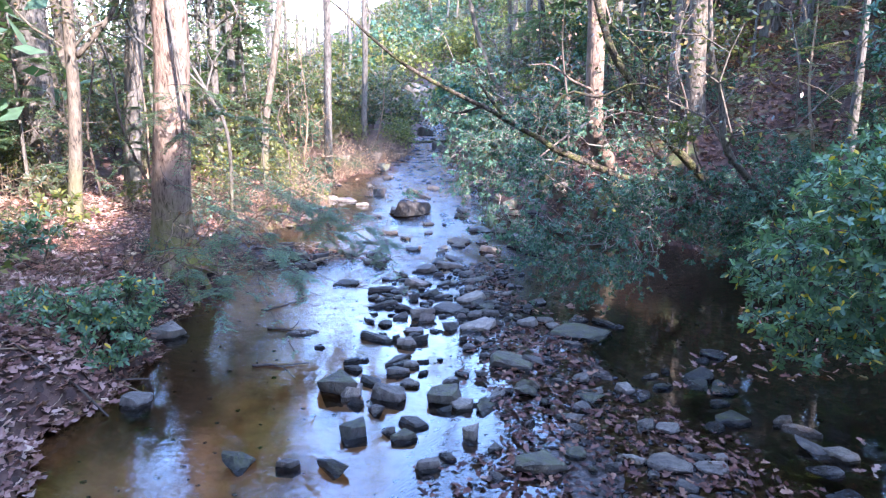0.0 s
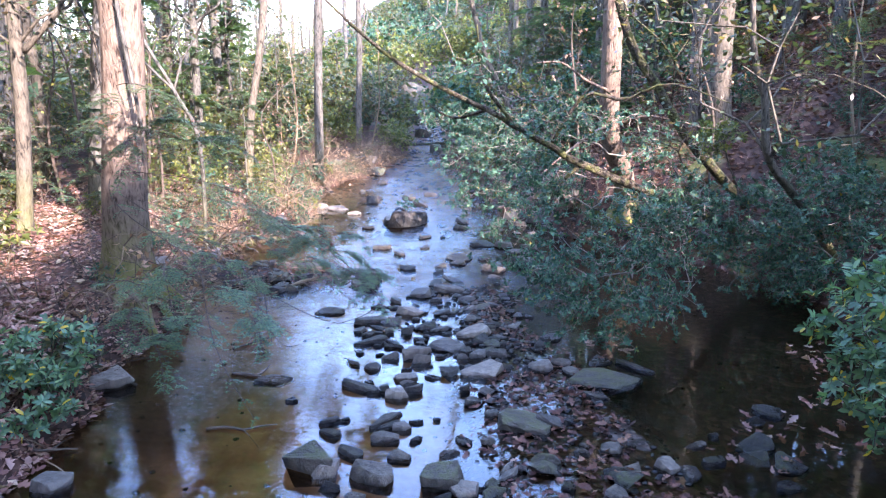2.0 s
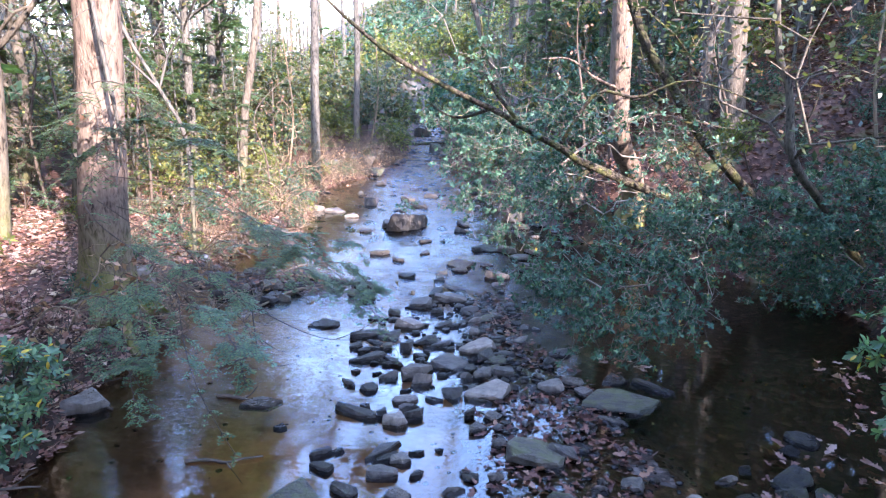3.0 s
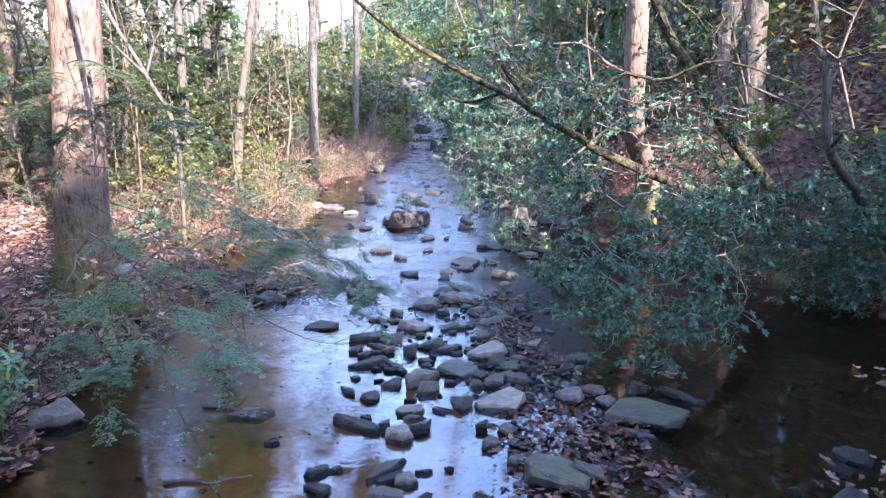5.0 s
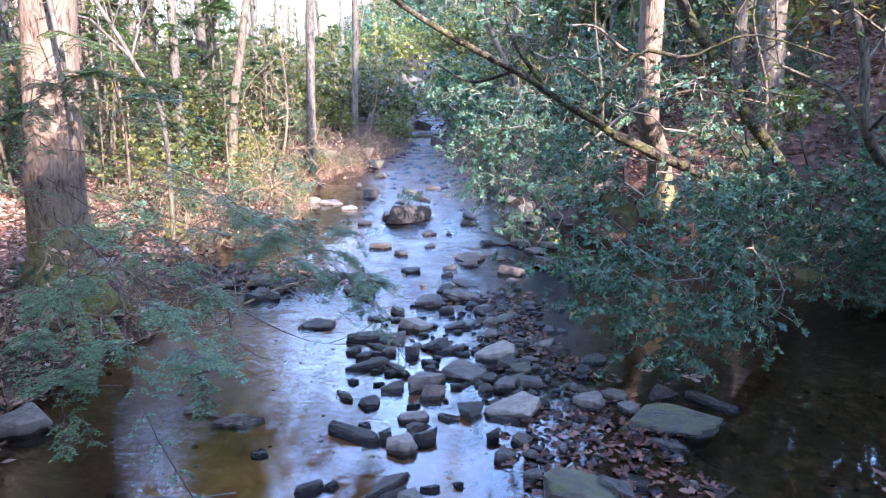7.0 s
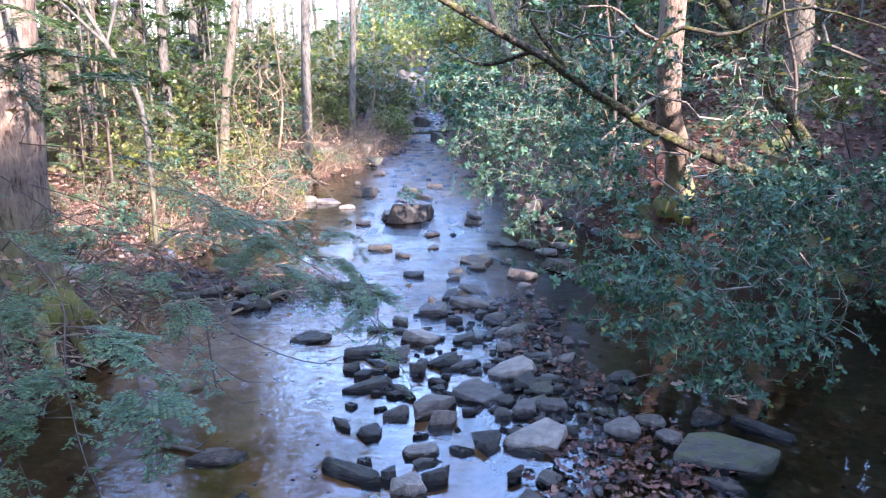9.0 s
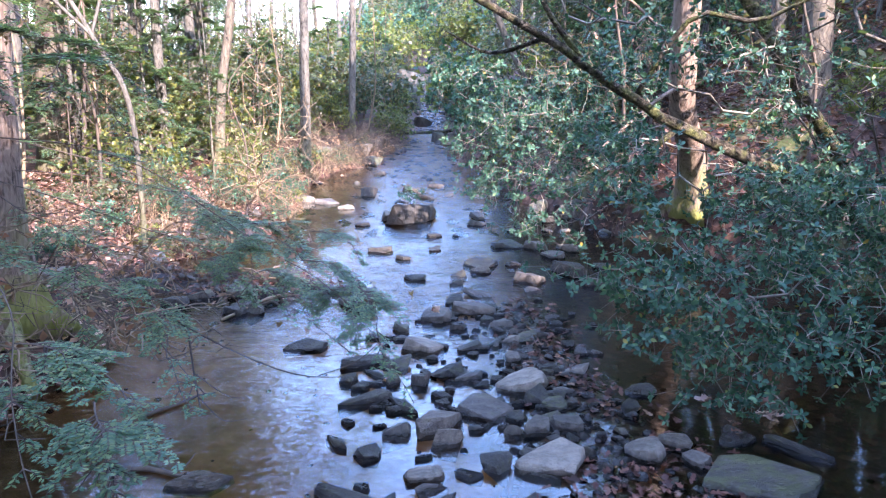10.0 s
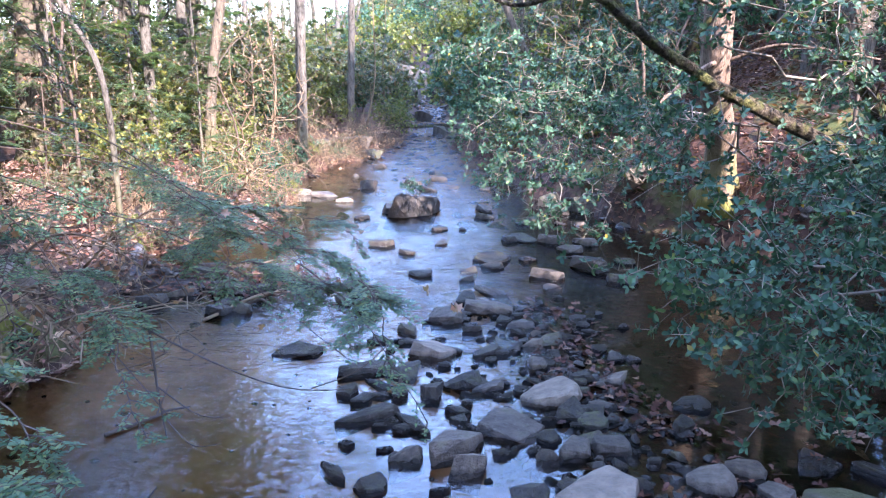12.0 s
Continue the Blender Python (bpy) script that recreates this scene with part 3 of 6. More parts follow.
def build_water():
    ys = np.concatenate([np.arange(-20, 10.5, 0.25), np.arange(10.5, 36, 0.06), np.arange(36, 120, 0.4)])
    u = np.linspace(0, 1, 72)
    el, er = bank_edges(ys)
    X = (el - 0.45)[:, None] + u[None] * (er - el + 0.9)[:, None]
    Y = np.repeat(ys[:, None], len(u), 1)
    rif = np.interp(Y, [-20, 9.5, 11.5, 13, 15, 18, 21, 23, 25, 30, 120], [0.0, 0.01, 0.18, 0.26, 0.10, 0.12, 0.3, 0.6, 1.1, 1.4, 1.4])
    left = np.exp(-(((X + 1.2) / 1.6) ** 2))
    rif = rif + 0.15 * left * np.interp(Y, [4, 5.6, 6.5, 7.5, 9, 11], [0.5, 0.35, 0.12, 0.12, 0.8, 1.2])
    rif = rif + 0.14 * np.exp(-(((X + 3.0) / 0.8) ** 2)) * np.interp(Y, [6, 7.2, 9, 12], [0.1, 0.25, 1.2, 1.6])
    quiet = np.clip((X + 2.7) / 0.9, 0.12, 1)
    rif = rif * np.where((Y > 14) & (Y < 26.5), quiet, 1)
    thread = np.exp(-(((X - np.interp(Y, [12, 18, 24, 27], [-0.7, -0.9, -1.6, -1.8])) / 0.95) ** 2))
    rif = rif + thread * np.interp(Y, [10.5, 12, 13.5, 16, 18, 24, 26], [0, 0.4, 0.5, 0.25, 0.4, 0.5, 0.3])
    Z = water_level(Y) + np.interp(Y, [11, 12.5, 30, 50], [0, 1, 1.3, 2]) * (0.012 + 0.05 * thread) * np.maximum(lumps(X, Y, 4.5, 19), -0.1) * (0.6 + 0.4 * np.sin(17 * Y + 5 * lumps(X, Y, 2.0, 20))) + np.where(Y > 24, 0.05 * lumps(X, Y, 2.6, 9) * np.interp(Y, [24, 28], [0, 1]), 0)
    n, m = X.shape
    i, j = np.meshgrid(np.arange(n - 1), np.arange(m - 1), indexing="ij")
    f = np.stack([i * m + j, i * m + j + 1, (i + 1) * m + j + 1, (i + 1) * m + j], -1).reshape(-1, 4)
    ob = put("water", np.stack([X, Y, Z], -1).reshape(-1, 3), f, WATER)
    at = ob.data.attributes.new("riffle", "FLOAT", "POINT")
    at.data.foreach_set("value", rif.reshape(-1).astype(np.float32))
    tagged(ob, "clear brown creek water reflecting the sky", "water", kind="structure")


build_ground()
build_water()

# ---- stones ----


def stone_mesh(seed, angular=0.6, flat=0.6):
    """A worn broken stone about one metre across: a hull of scattered points with softened edges."""
    g = random.Random(seed)
    bm = bmesh.new()
    for _ in range(12):
        th, z = g.uniform(0, 6.283), g.uniform(-1, 1)
        r = math.sqrt(1 - z * z)
        p = Vector((r * math.cos(th), r * math.sin(th), z))
        e = 0.55 + 0.45 * (1 - angular)
        p = Vector([math.copysign(abs(c) ** e, c) for c in p]) * g.uniform(0.78, 1.08)
        bm.verts.new(p * 0.5)
    hull = bmesh.ops.convex_hull(bm, input=bm.verts)
    bmesh.ops.delete(bm, geom=[e for e in hull["geom_interior"] if isinstance(e, bmesh.types.BMVert)], context="VERTS")
    bmesh.ops.dissolve_limit(bm, angle_limit=0.30, verts=bm.verts, edges=bm.edges)
    bmesh.ops.bevel(bm, geom=list(bm.edges), offset=0.02, segments=2, profile=0.6, affect="EDGES", clamp_overlap=True)
    bmesh.ops.triangulate(bm, faces=bm.faces)
    for v in bm.verts:
        v.co += Vector([noise.noise(v.co * 5 + Vector((seed, k * 9, 0))) for k in range(3)]) * 0.02
    me = bpy.data.meshes.new("stone")
    bm.to_mesh(me)
    bm.free()
    return me


def slab_mesh(seed):
    """A broken slab with a flat top and steep, chipped sides."""
    g = random.Random(seed + 500)
    bm = bmesh.new()
    n = g.choice((4, 5, 5, 6, 7))
    for k in range(n):
        a = 6.283 * (k + g.uniform(-0.3, 0.3)) / n
        r = 0.5 * g.uniform(0.7, 1.12)
        bm.verts.new((r * 0.9 * math.cos(a), r * 0.9 * math.sin(a), g.uniform(0.36, 0.48)))
        bm.verts.new((r * math.cos(a + 0.3), r * math.sin(a + 0.3), g.uniform(-0.05, 0.25)))
        bm.verts.new((r * g.uniform(0.9, 1.12) * math.cos(a + 0.1), r * g.uniform(0.9, 1.1) * math.sin(a + 0.1), g.uniform(-0.5, -0.1)))
    hull = bmesh.ops.convex_hull(bm, input=bm.verts)
    bmesh.ops.delete(bm, geom=list({e for e in hull["geom_interior"] + hull["geom_unused"] if isinstance(e, bmesh.types.BMVert)}), context="VERTS")
    bmesh.ops.dissolve_limit(bm, angle_limit=0.22, verts=bm.verts, edges=bm.edges)
    bmesh.ops.bevel(bm, geom=list(bm.edges), offset=0.024, segments=2, profile=0.55, affect="EDGES", clamp_overlap=True)
    bmesh.ops.triangulate(bm, faces=bm.faces)
    bmesh.ops.subdivide_edges(bm, edges=[e for e in bm.edges if e.calc_length() > 0.3], cuts=1)
    bmesh.ops.triangulate(bm, faces=bm.faces)
    for v in bm.verts:
        v.co += Vector([noise.noise(v.co * 4 + Vector((seed, k * 9, 3))) for k in range(3)]) * 0.02
    me = bpy.data.meshes.new("stone")
    bm.to_mesh(me)
    bm.free()
    return me


SHAPES = [stone_mesh(s, 0.35 + 0.06 * (s % 9)) if s < 9 else slab_mesh(s) for s in range(16)]
for me in SHAPES:
    box = np.array([v.co[:] for v in me.vertices])
    lo, hi = box.min(0), box.max(0)
    for v in me.vertices:
        v.co = [(c - (a + b) / 2) / (b - a) for c, a, b in zip(v.co, lo, hi)]
STONE_MESHES = {}


def stone(x, y, w, h, kind=None, turn=None, deep=None, lift=0.0, label=None, name="stone", shape=None):
    """One stone lying half sunk where it is: w wide, standing out by h."""
    g = random.Random(int(x * 1000) * 31 + int(y * 1000))
    shape = shape if shape is not None else g.choice((9, 10, 11, 12, 13, 14, 15)) if w > 0.36 else g.choice((3, 6, 7, 8)) if h > 0.45 * w else g.choice((3, 6, 7, 8, 9, 10, 11, 12, 13, 14, 15, 9, 11, 13))
    kind = kind or g.choice([STONE, STONE, STONE, STONE_PALE, STONE_MOSSY])
    key = (shape, kind.name)
    if key not in STONE_MESHES:
        me = SHAPES[shape].copy()
        me.materials.append(kind)
        STONE_MESHES[key] = me
    ob = new(name, STONE_MESHES[key])
    d = deep or w * g.uniform(0.55, 0.95)
    tall = h * 1.7 + 0.03
    z = float(max(ground_height(x, y), water_level(y) - 0.015)) + lift
    ob.matrix_world = Matrix.Translation((x, y, z + h - tall * 0.5 + 0.02)) @ Euler((g.uniform(-0.2, 0.2), g.uniform(-0.24, 0.24), g.uniform(-0.9, 0.9) if turn is None else radians(turn))).to_matrix().to_4x4() @ Matrix.Diagonal((w * 1.12, d * 1.15, tall, 1))
    words = {STONE.name: "wet grey-brown creek stone in shallow water", STONE_PALE.name: "pale grey flat-topped creek stone", STONE_MOSSY.name: "creek stone with olive moss on top", STONE_DARK.name: "dark wet stone in the running water"}
    return tagged(ob, label or words[kind.name], "stone", "stones in the creek")

# dark wet stones of the bar: x, y, length, height, depth, turn
for x, y, w, h, d, a in ((-0.29, 12.55, 0.29, 0.07, 0.23, 31), (-0.20, 11.51, 0.21, 0.07, 0.10, 22), (-1.09, 11.22, 0.26, 0.04, 0.11, 16), (-0.82, 11.20, 0.21, 0.04, 0.13, 20), (-1.12, 10.53, 0.49, 0.08, 0.15, 27), (-0.81, 10.47, 0.31, 0.08, 0.30, 0), (-0.99, 10.25, 0.31, 0.05, 0.10, -41), (-1.22, 10.11, 0.17, 0.06, 0.17, 0), (-1.09, 9.99, 0.17, 0.05, 0.13, 19), (-0.92, 10.07, 0.23, 0.03, 0.07, 14), (-0.99, 9.70, 0.45, 0.07, 0.13, 22), (-0.65, 9.62, 0.36, 0.06, 0.10, -46), (-0.72, 9.56, 0.14, 0.05, 0.09, 0), (-0.86, 9.59, 0.16, 0.03, 0.05, 22), (-1.08, 9.33, 0.10, 0.03, 0.08, -39)):
    stone(x, y, w, h, STONE_DARK, a, d)
for x, y, w, h, d, a in ((-1.11, 9.01, 0.27, 0.04, 0.10, -48), (-0.81, 9.28, 0.11, 0.03, 0.03, 11), (-0.28, 10.28, 0.32, 0.10, 0.21, 26), (-0.53, 10.07, 0.17, 0.10, 0.17, 0), (-0.32, 9.81, 0.19, 0.05, 0.10, -15), (-0.07, 10.95, 0.27, 0.06, 0.13, 31), (0.19, 11.08, 0.23, 0.04, 0.09, 38), (0.10, 8.72, 0.22, 0.10, 0.28, 0), (0.53, 9.83, 0.25, 0.08, 0.25, 0), (2.01, 9.23, 0.31, 0.03, 0.25, 8), (2.42, 9.03, 0.48, 0.04, 0.14, -40), (1.48, 9.99, 0.27, 0.04, 0.19, 0), (0.31, 8.28, 0.13, 0.08, 0.05, 35), (-0.81, 8.45, 0.11, 0.03, 0.08, -25), (-0.88, 8.28, 0.45, 0.07, 0.13, -18)):
    stone(x, y, w, h, STONE_DARK, a, d)
for x, y, w, h, d, a in ((-0.73, 8.15, 0.15, 0.04, 0.04, 11), (-0.26, 8.22, 0.20, 0.09, 0.06, 21), (-0.60, 8.23, 0.11, 0.08, 0.09, 31), (-0.09, 8.62, 0.20, 0.03, 0.10, -15), (-0.42, 8.83, 0.13, 0.03, 0.04, 17), (-0.02, 9.74, 0.17, 0.06, 0.10, 17), (0.13, 11.85, 0.18, 0.05, 0.17, 20), (0.45, 10.73, 0.16, 0.04, 0.12, -24), (0.70, 10.43, 0.19, 0.05, 0.11, 28), (1.01, 9.66, 0.13, 0.03, 0.09, 21), (-0.83, 6.35, 0.17, 0.08, 0.05, -18), (-0.75, 6.90, 0.24, 0.07, 0.13, -25), (-0.46, 7.42, 0.25, 0.05, 0.07, 22), (-0.19, 7.54, 0.14, 0.03, 0.06, 0), (-0.17, 7.19, 0.14, 0.04, 0.08, 29)):
    stone(x, y, w, h, STONE_DARK, a, d)
for x, y, w, h, d, a in ((0.02, 7.58, 0.08, 0.04, 0.07, 0), (-1.08, 7.50, 0.21, 0.05, 0.09, 35), (-0.94, 7.54, 0.12, 0.03, 0.07, 12), (-1.02, 7.26, 0.23, 0.05, 0.11, -30), (-1.60, 7.97, 0.12, 0.03, 0.11, 0), (0.30, 7.19, 0.20, 0.03, 0.13, -58), (1.68, 6.67, 0.19, 0.05, 0.18, -17), (2.76, 7.37, 0.12, 0.04, 0.12, 0), (0.41, 8.55, 0.24, 0.04, 0.15, -23), (-0.67, 9.14, 0.23, 0.04, 0.10, -29), (-0.82, 5.10, 0.33, 0.11, 0.11, -31), (0.14, 6.24, 0.15, 0.05, 0.14, 0)):
    stone(x, y, w, h, STONE_DARK, a, d)
# grey-brown stones
for x, y, w, h, d, a in ((-0.47, 11.88, 0.38, 0.11, 0.36, 26), (-0.01, 12.22, 0.53, 0.09, 0.40, 12), (0.11, 12.75, 0.54, 0.04, 0.18, -43), (-0.66, 9.13, 0.27, 0.07, 0.17, 27), (-0.35, 9.30, 0.45, 0.12, 0.22, 37), (-0.26, 9.03, 0.25, 0.12, 0.17, 13), (0.06, 9.58, 0.47, 0.07, 0.38, 3), (-0.08, 10.22, 0.32, 0.05, 0.17, 38), (0.29, 11.60, 0.33, 0.06, 0.27, 14), (0.38, 11.10, 0.26, 0.06, 0.20, 24), (0.34, 10.68, 0.21, 0.07, 0.19, 36), (0.26, 9.14, 0.13, 0.09, 0.13, -18), (0.45, 9.30, 0.24, 0.08, 0.22, 15), (0.71, 9.32, 0.25, 0.08, 0.19, 5), (1.51, 9.10, 0.24, 0.06, 0.18, -14)):
    stone(x, y, w, h, STONE, a, d)
for x, y, w, h, d, a in ((0.55, 8.25, 0.16, 0.05, 0.15, -27), (1.80, 8.25, 0.28, 0.03, 0.17, -33), (1.10, 10.91, 0.24, 0.04, 0.16, 25), (0.93, 11.90, 0.23, 0.05, 0.21, 22), (-0.49, 6.51, 0.35, 0.15, 0.21, -12), (-0.29, 6.87, 0.20, 0.07, 0.14, 6), (0.18, 6.91, 0.19, 0.05, 0.14, 12), (-0.52, 7.57, 0.41, 0.05, 0.10, 46), (-0.47, 7.18, 0.27, 0.08, 0.17, 23), (-1.97, 8.48, 0.42, 0.03, 0.22, 18), (0.38, 8.01, 0.19, 0.06, 0.16, 16), (0.53, 7.13, 0.15, 0.08, 0.10, 17), (1.21, 7.57, 0.30, 0.07, 0.15, -40), (0.59, 7.72, 0.17, 0.05, 0.12, 26), (-1.22, 5.14, 0.20, 0.08, 0.10, 15)):
    stone(x, y, w, h, STONE, a, d)
for x, y, w, h, d, a in ((-0.39, 5.76, 0.14, 0.07, 0.10, 17), (-0.16, 5.96, 0.29, 0.06, 0.17, -13), (-0.59, 6.19, 0.16, 0.09, 0.15, -34), (2.16, 5.98, 0.19, 0.07, 0.19, 0), (2.19, 5.30, 0.37, 0.07, 0.24, 0), (2.55, 5.42, 0.32, 0.03, 0.10, 0), (3.57, 6.16, 0.23, 0.06, 0.14, 12), (1.68, 5.24, 0.19, 0.04, 0.10, 15), (1.46, 5.92, 0.18, 0.04, 0.10, -28)):
    stone(x, y, w, h, STONE, a, d)
# pale, dry stones and slabs
for x, y, w, h, d, a in ((-0.56, 10.93, 0.42, 0.10, 0.27, 7), (0.41, 10.07, 0.45, 0.11, 0.29, 10), (0.81, 12.98, 0.23, 0.07, 0.22, 0), (0.51, 8.82, 0.49, 0.10, 0.38, -4), (0.79, 9.88, 0.23, 0.04, 0.20, -19), (0.96, 10.42, 0.27, 0.04, 0.21, -6), (1.24, 8.94, 0.27, 0.10, 0.22, -8), (1.59, 8.84, 0.18, 0.07, 0.14, -54), (-0.40, 8.60, 0.27, 0.05, 0.13, 14), (-0.34, 8.41, 0.22, 0.04, 0.12, 13), (-0.44, 8.11, 0.23, 0.10, 0.20, -10), (-0.91, 6.56, 0.23, 0.12, 0.18, 19), (0.31, 6.40, 0.31, 0.08, 0.23, -54), (-0.32, 7.42, 0.18, 0.06, 0.18, 0), (0.70, 6.60, 0.29, 0.05, 0.09, 48)):
    stone(x, y, w, h, STONE_PALE, a, d)
for x, y, w, h, d, a in ((2.14, 6.80, 0.21, 0.08, 0.20, -16), (2.32, 6.74, 0.23, 0.03, 0.17, 43), (2.54, 7.21, 0.20, 0.03, 0.07, 10), (0.42, 5.71, 0.15, 0.12, 0.15, 0), (0.72, 6.66, 0.25, 0.05, 0.14, 55), (0.65, 5.53, 0.13, 0.05, 0.11, 0), (0.04, 5.18, 0.22, 0.09, 0.10, 22), (2.36, 5.94, 0.22, 0.06, 0.16, -23), (1.87, 5.35, 0.26, 0.06, 0.11, -4), (2.56, 5.26, 0.28, 0.04, 0.19, 0), (3.65, 5.94, 0.33, 0.06, 0.23, -44), (3.62, 5.63, 0.36, 0.07, 0.23, -44), (3.81, 5.53, 0.29, 0.08, 0.17, -30), (3.55, 5.29, 0.28, 0.03, 0.13, -24)):
    stone(x, y, w, h, STONE_PALE, a, d)
# mossy slabs
for x, y, w, h, d, a in ((0.62, 11.30, 0.45, 0.04, 0.22, 42), (1.95, 8.61, 0.84, 0.07, 0.46, 7), (0.13, 6.51, 0.34, 0.15, 0.26, -6), (0.93, 7.55, 0.52, 0.09, 0.43, -8), (1.04, 6.75, 0.24, 0.11, 0.22, -14), (2.61, 6.94, 0.22, 0.04, 0.10, 17), (-1.70, 5.14, 0.28, 0.13, 0.22, -7), (-0.72, 5.71, 0.26, 0.13, 0.21, 37), (-0.23, 5.68, 0.24, 0.08, 0.14, 9), (0.62, 6.29, 0.28, 0.06, 0.25, 9), (1.03, 6.72, 0.26, 0.09, 0.24, 30), (1.05, 5.26, 0.45, 0.09, 0.30, -4), (1.70, 6.65, 0.31, 0.05, 0.28, -35), (3.11, 6.23, 0.33, 0.05, 0.30, -12)):
    stone(x, y, w, h, STONE_MOSSY, a, d)
stone(-1.06, 6.68, 0.45, 0.21, STONE_MOSSY, 0, 0.32, name="boulder", shape=0, label="rounded boulder with a cap of olive moss")
# stones at the foot of the wooded bank
for x, y, w, h, d, a in ((-3.8, 8.3, 0.42, 0.16, 0.34, 20), (-4.75, 11.3, 0.5, 0.2, 0.36, -10), (-3.22, 6.27, 0.3, 0.12, 0.24, 0), (-2.74, 13.46, 0.45, 0.15, 0.36, 10), (-1.83, 10.94, 0.42, 0.06, 0.26, 8)):
    stone(x, y, w, h, STONE_DARK if x > -3 else STONE_PALE, a, d)

stone(-1.46, 18.0, 0.85, 0.44, STONE_DARK, deep=0.6, turn=32, name="boulder", shape=4, label="dark wet boulder standing in the creek, darkened further for shade")
stone(-0.98, 18.25, 0.5, 0.32, STONE_DARK, deep=0.42, turn=40, name="boulder", shape=2, label="dark wet boulder standing in the creek, darkened further for shade")
stone(-1.78, 18.3, 0.42, 0.18, STONE_DARK, deep=0.42, turn=25, name="boulder", shape=5, label="dark wet boulder standing in the creek, darkened further for shade")
# smaller stones strewn over the bar and along the edges
rng = np.random.default_rng(21)
made = 0
while made < 35:
    x, y = rng.uniform(-0.9, 1.4), rng.uniform(8.8, 13.2)
    if rng.random() > 0.25 + float(bar_height(x, y)):
        continue
    w = 0.07 + 0.15 * rng.random() ** 1.5
    stone(x, y, w, w * rng.uniform(0.22, 0.45), rng.choice([STONE, STONE_DARK, STONE_DARK, STONE_MOSSY]))
    made += 1
made = 0
while made < 45:
    x, y = rng.uniform(-1.4, 4.2), rng.uniform(3.6, 8.8)
    if x < 0.35 and y > 6.0:
        continue
    if rng.random() > float(bar_height(x, y)) * (1.0 if x < 1.6 else 0.55):
        continue
    w = rng.uniform(0.07, 0.19)
    stone(x, y, w, w * rng.uniform(0.2, 0.42))
    made += 1
# dark stones breaking the fast water up the creek
for k in range(26):
    y = 12.6 + 13 * rng.random()
    x = float(np.interp(y, [12, 18, 24, 27], [-0.5, -0.7, -1.5, -1.7])) + rng.normal(0, 0.8)
    w = rng.uniform(0.14, 0.46)
    stone(x, y, w, w * rng.uniform(0.12, 0.3), STONE_DARK)
# broken fragments wedged between the larger stones
for k in range(150):
    y = rng.uniform(8.7, 12.4)
    x = rng.normal(0.15 if y > 9.3 else 0.6, 0.5)
    w = rng.uniform(0.05, 0.15)
    stone(x, y, w, w * rng.uniform(0.2, 0.4), STONE_DARK, name="stone_fragment", label="small dark stone fragment between larger stones")
# stones at the foot of the bank under the laurel
for k in range(14):
    y = rng.uniform(13.2, 19.0)
    x = float(np.interp(y, [13, 16, 19], [1.3, 1.0, 0.5])) + rng.normal(0, 0.55)
    w = rng.uniform(0.15, 0.5)
    stone(x, y, w, w * rng.uniform(0.18, 0.35), rng.choice([STONE_DARK, STONE, STONE_MOSSY]))
# low wet slabs in the dark pool
for k in range(10):
    x, y = rng.uniform(1.3, 4.2), rng.uniform(4.2, 8.2)
    w = rng.uniform(0.18, 0.42)
    stone(x, y, w, w * rng.uniform(0.08, 0.16), rng.choice([STONE_DARK, STONE_MOSSY]), label="low wet slab just above the dark pool")
# the cobble spit off the wooded bank
for k in range(24):
    u = rng.random()
    x, y = -4.0 + 2.6 * u + rng.normal(0, 0.2), 13.0 - 0.1 * u + rng.normal(0, 0.6)
    w = rng.uniform(0.12, 0.36)
    stone(x, y, w, w * rng.uniform(0.25, 0.5), rng.choice([STONE_DARK, STONE_DARK, STONE_MOSSY]))


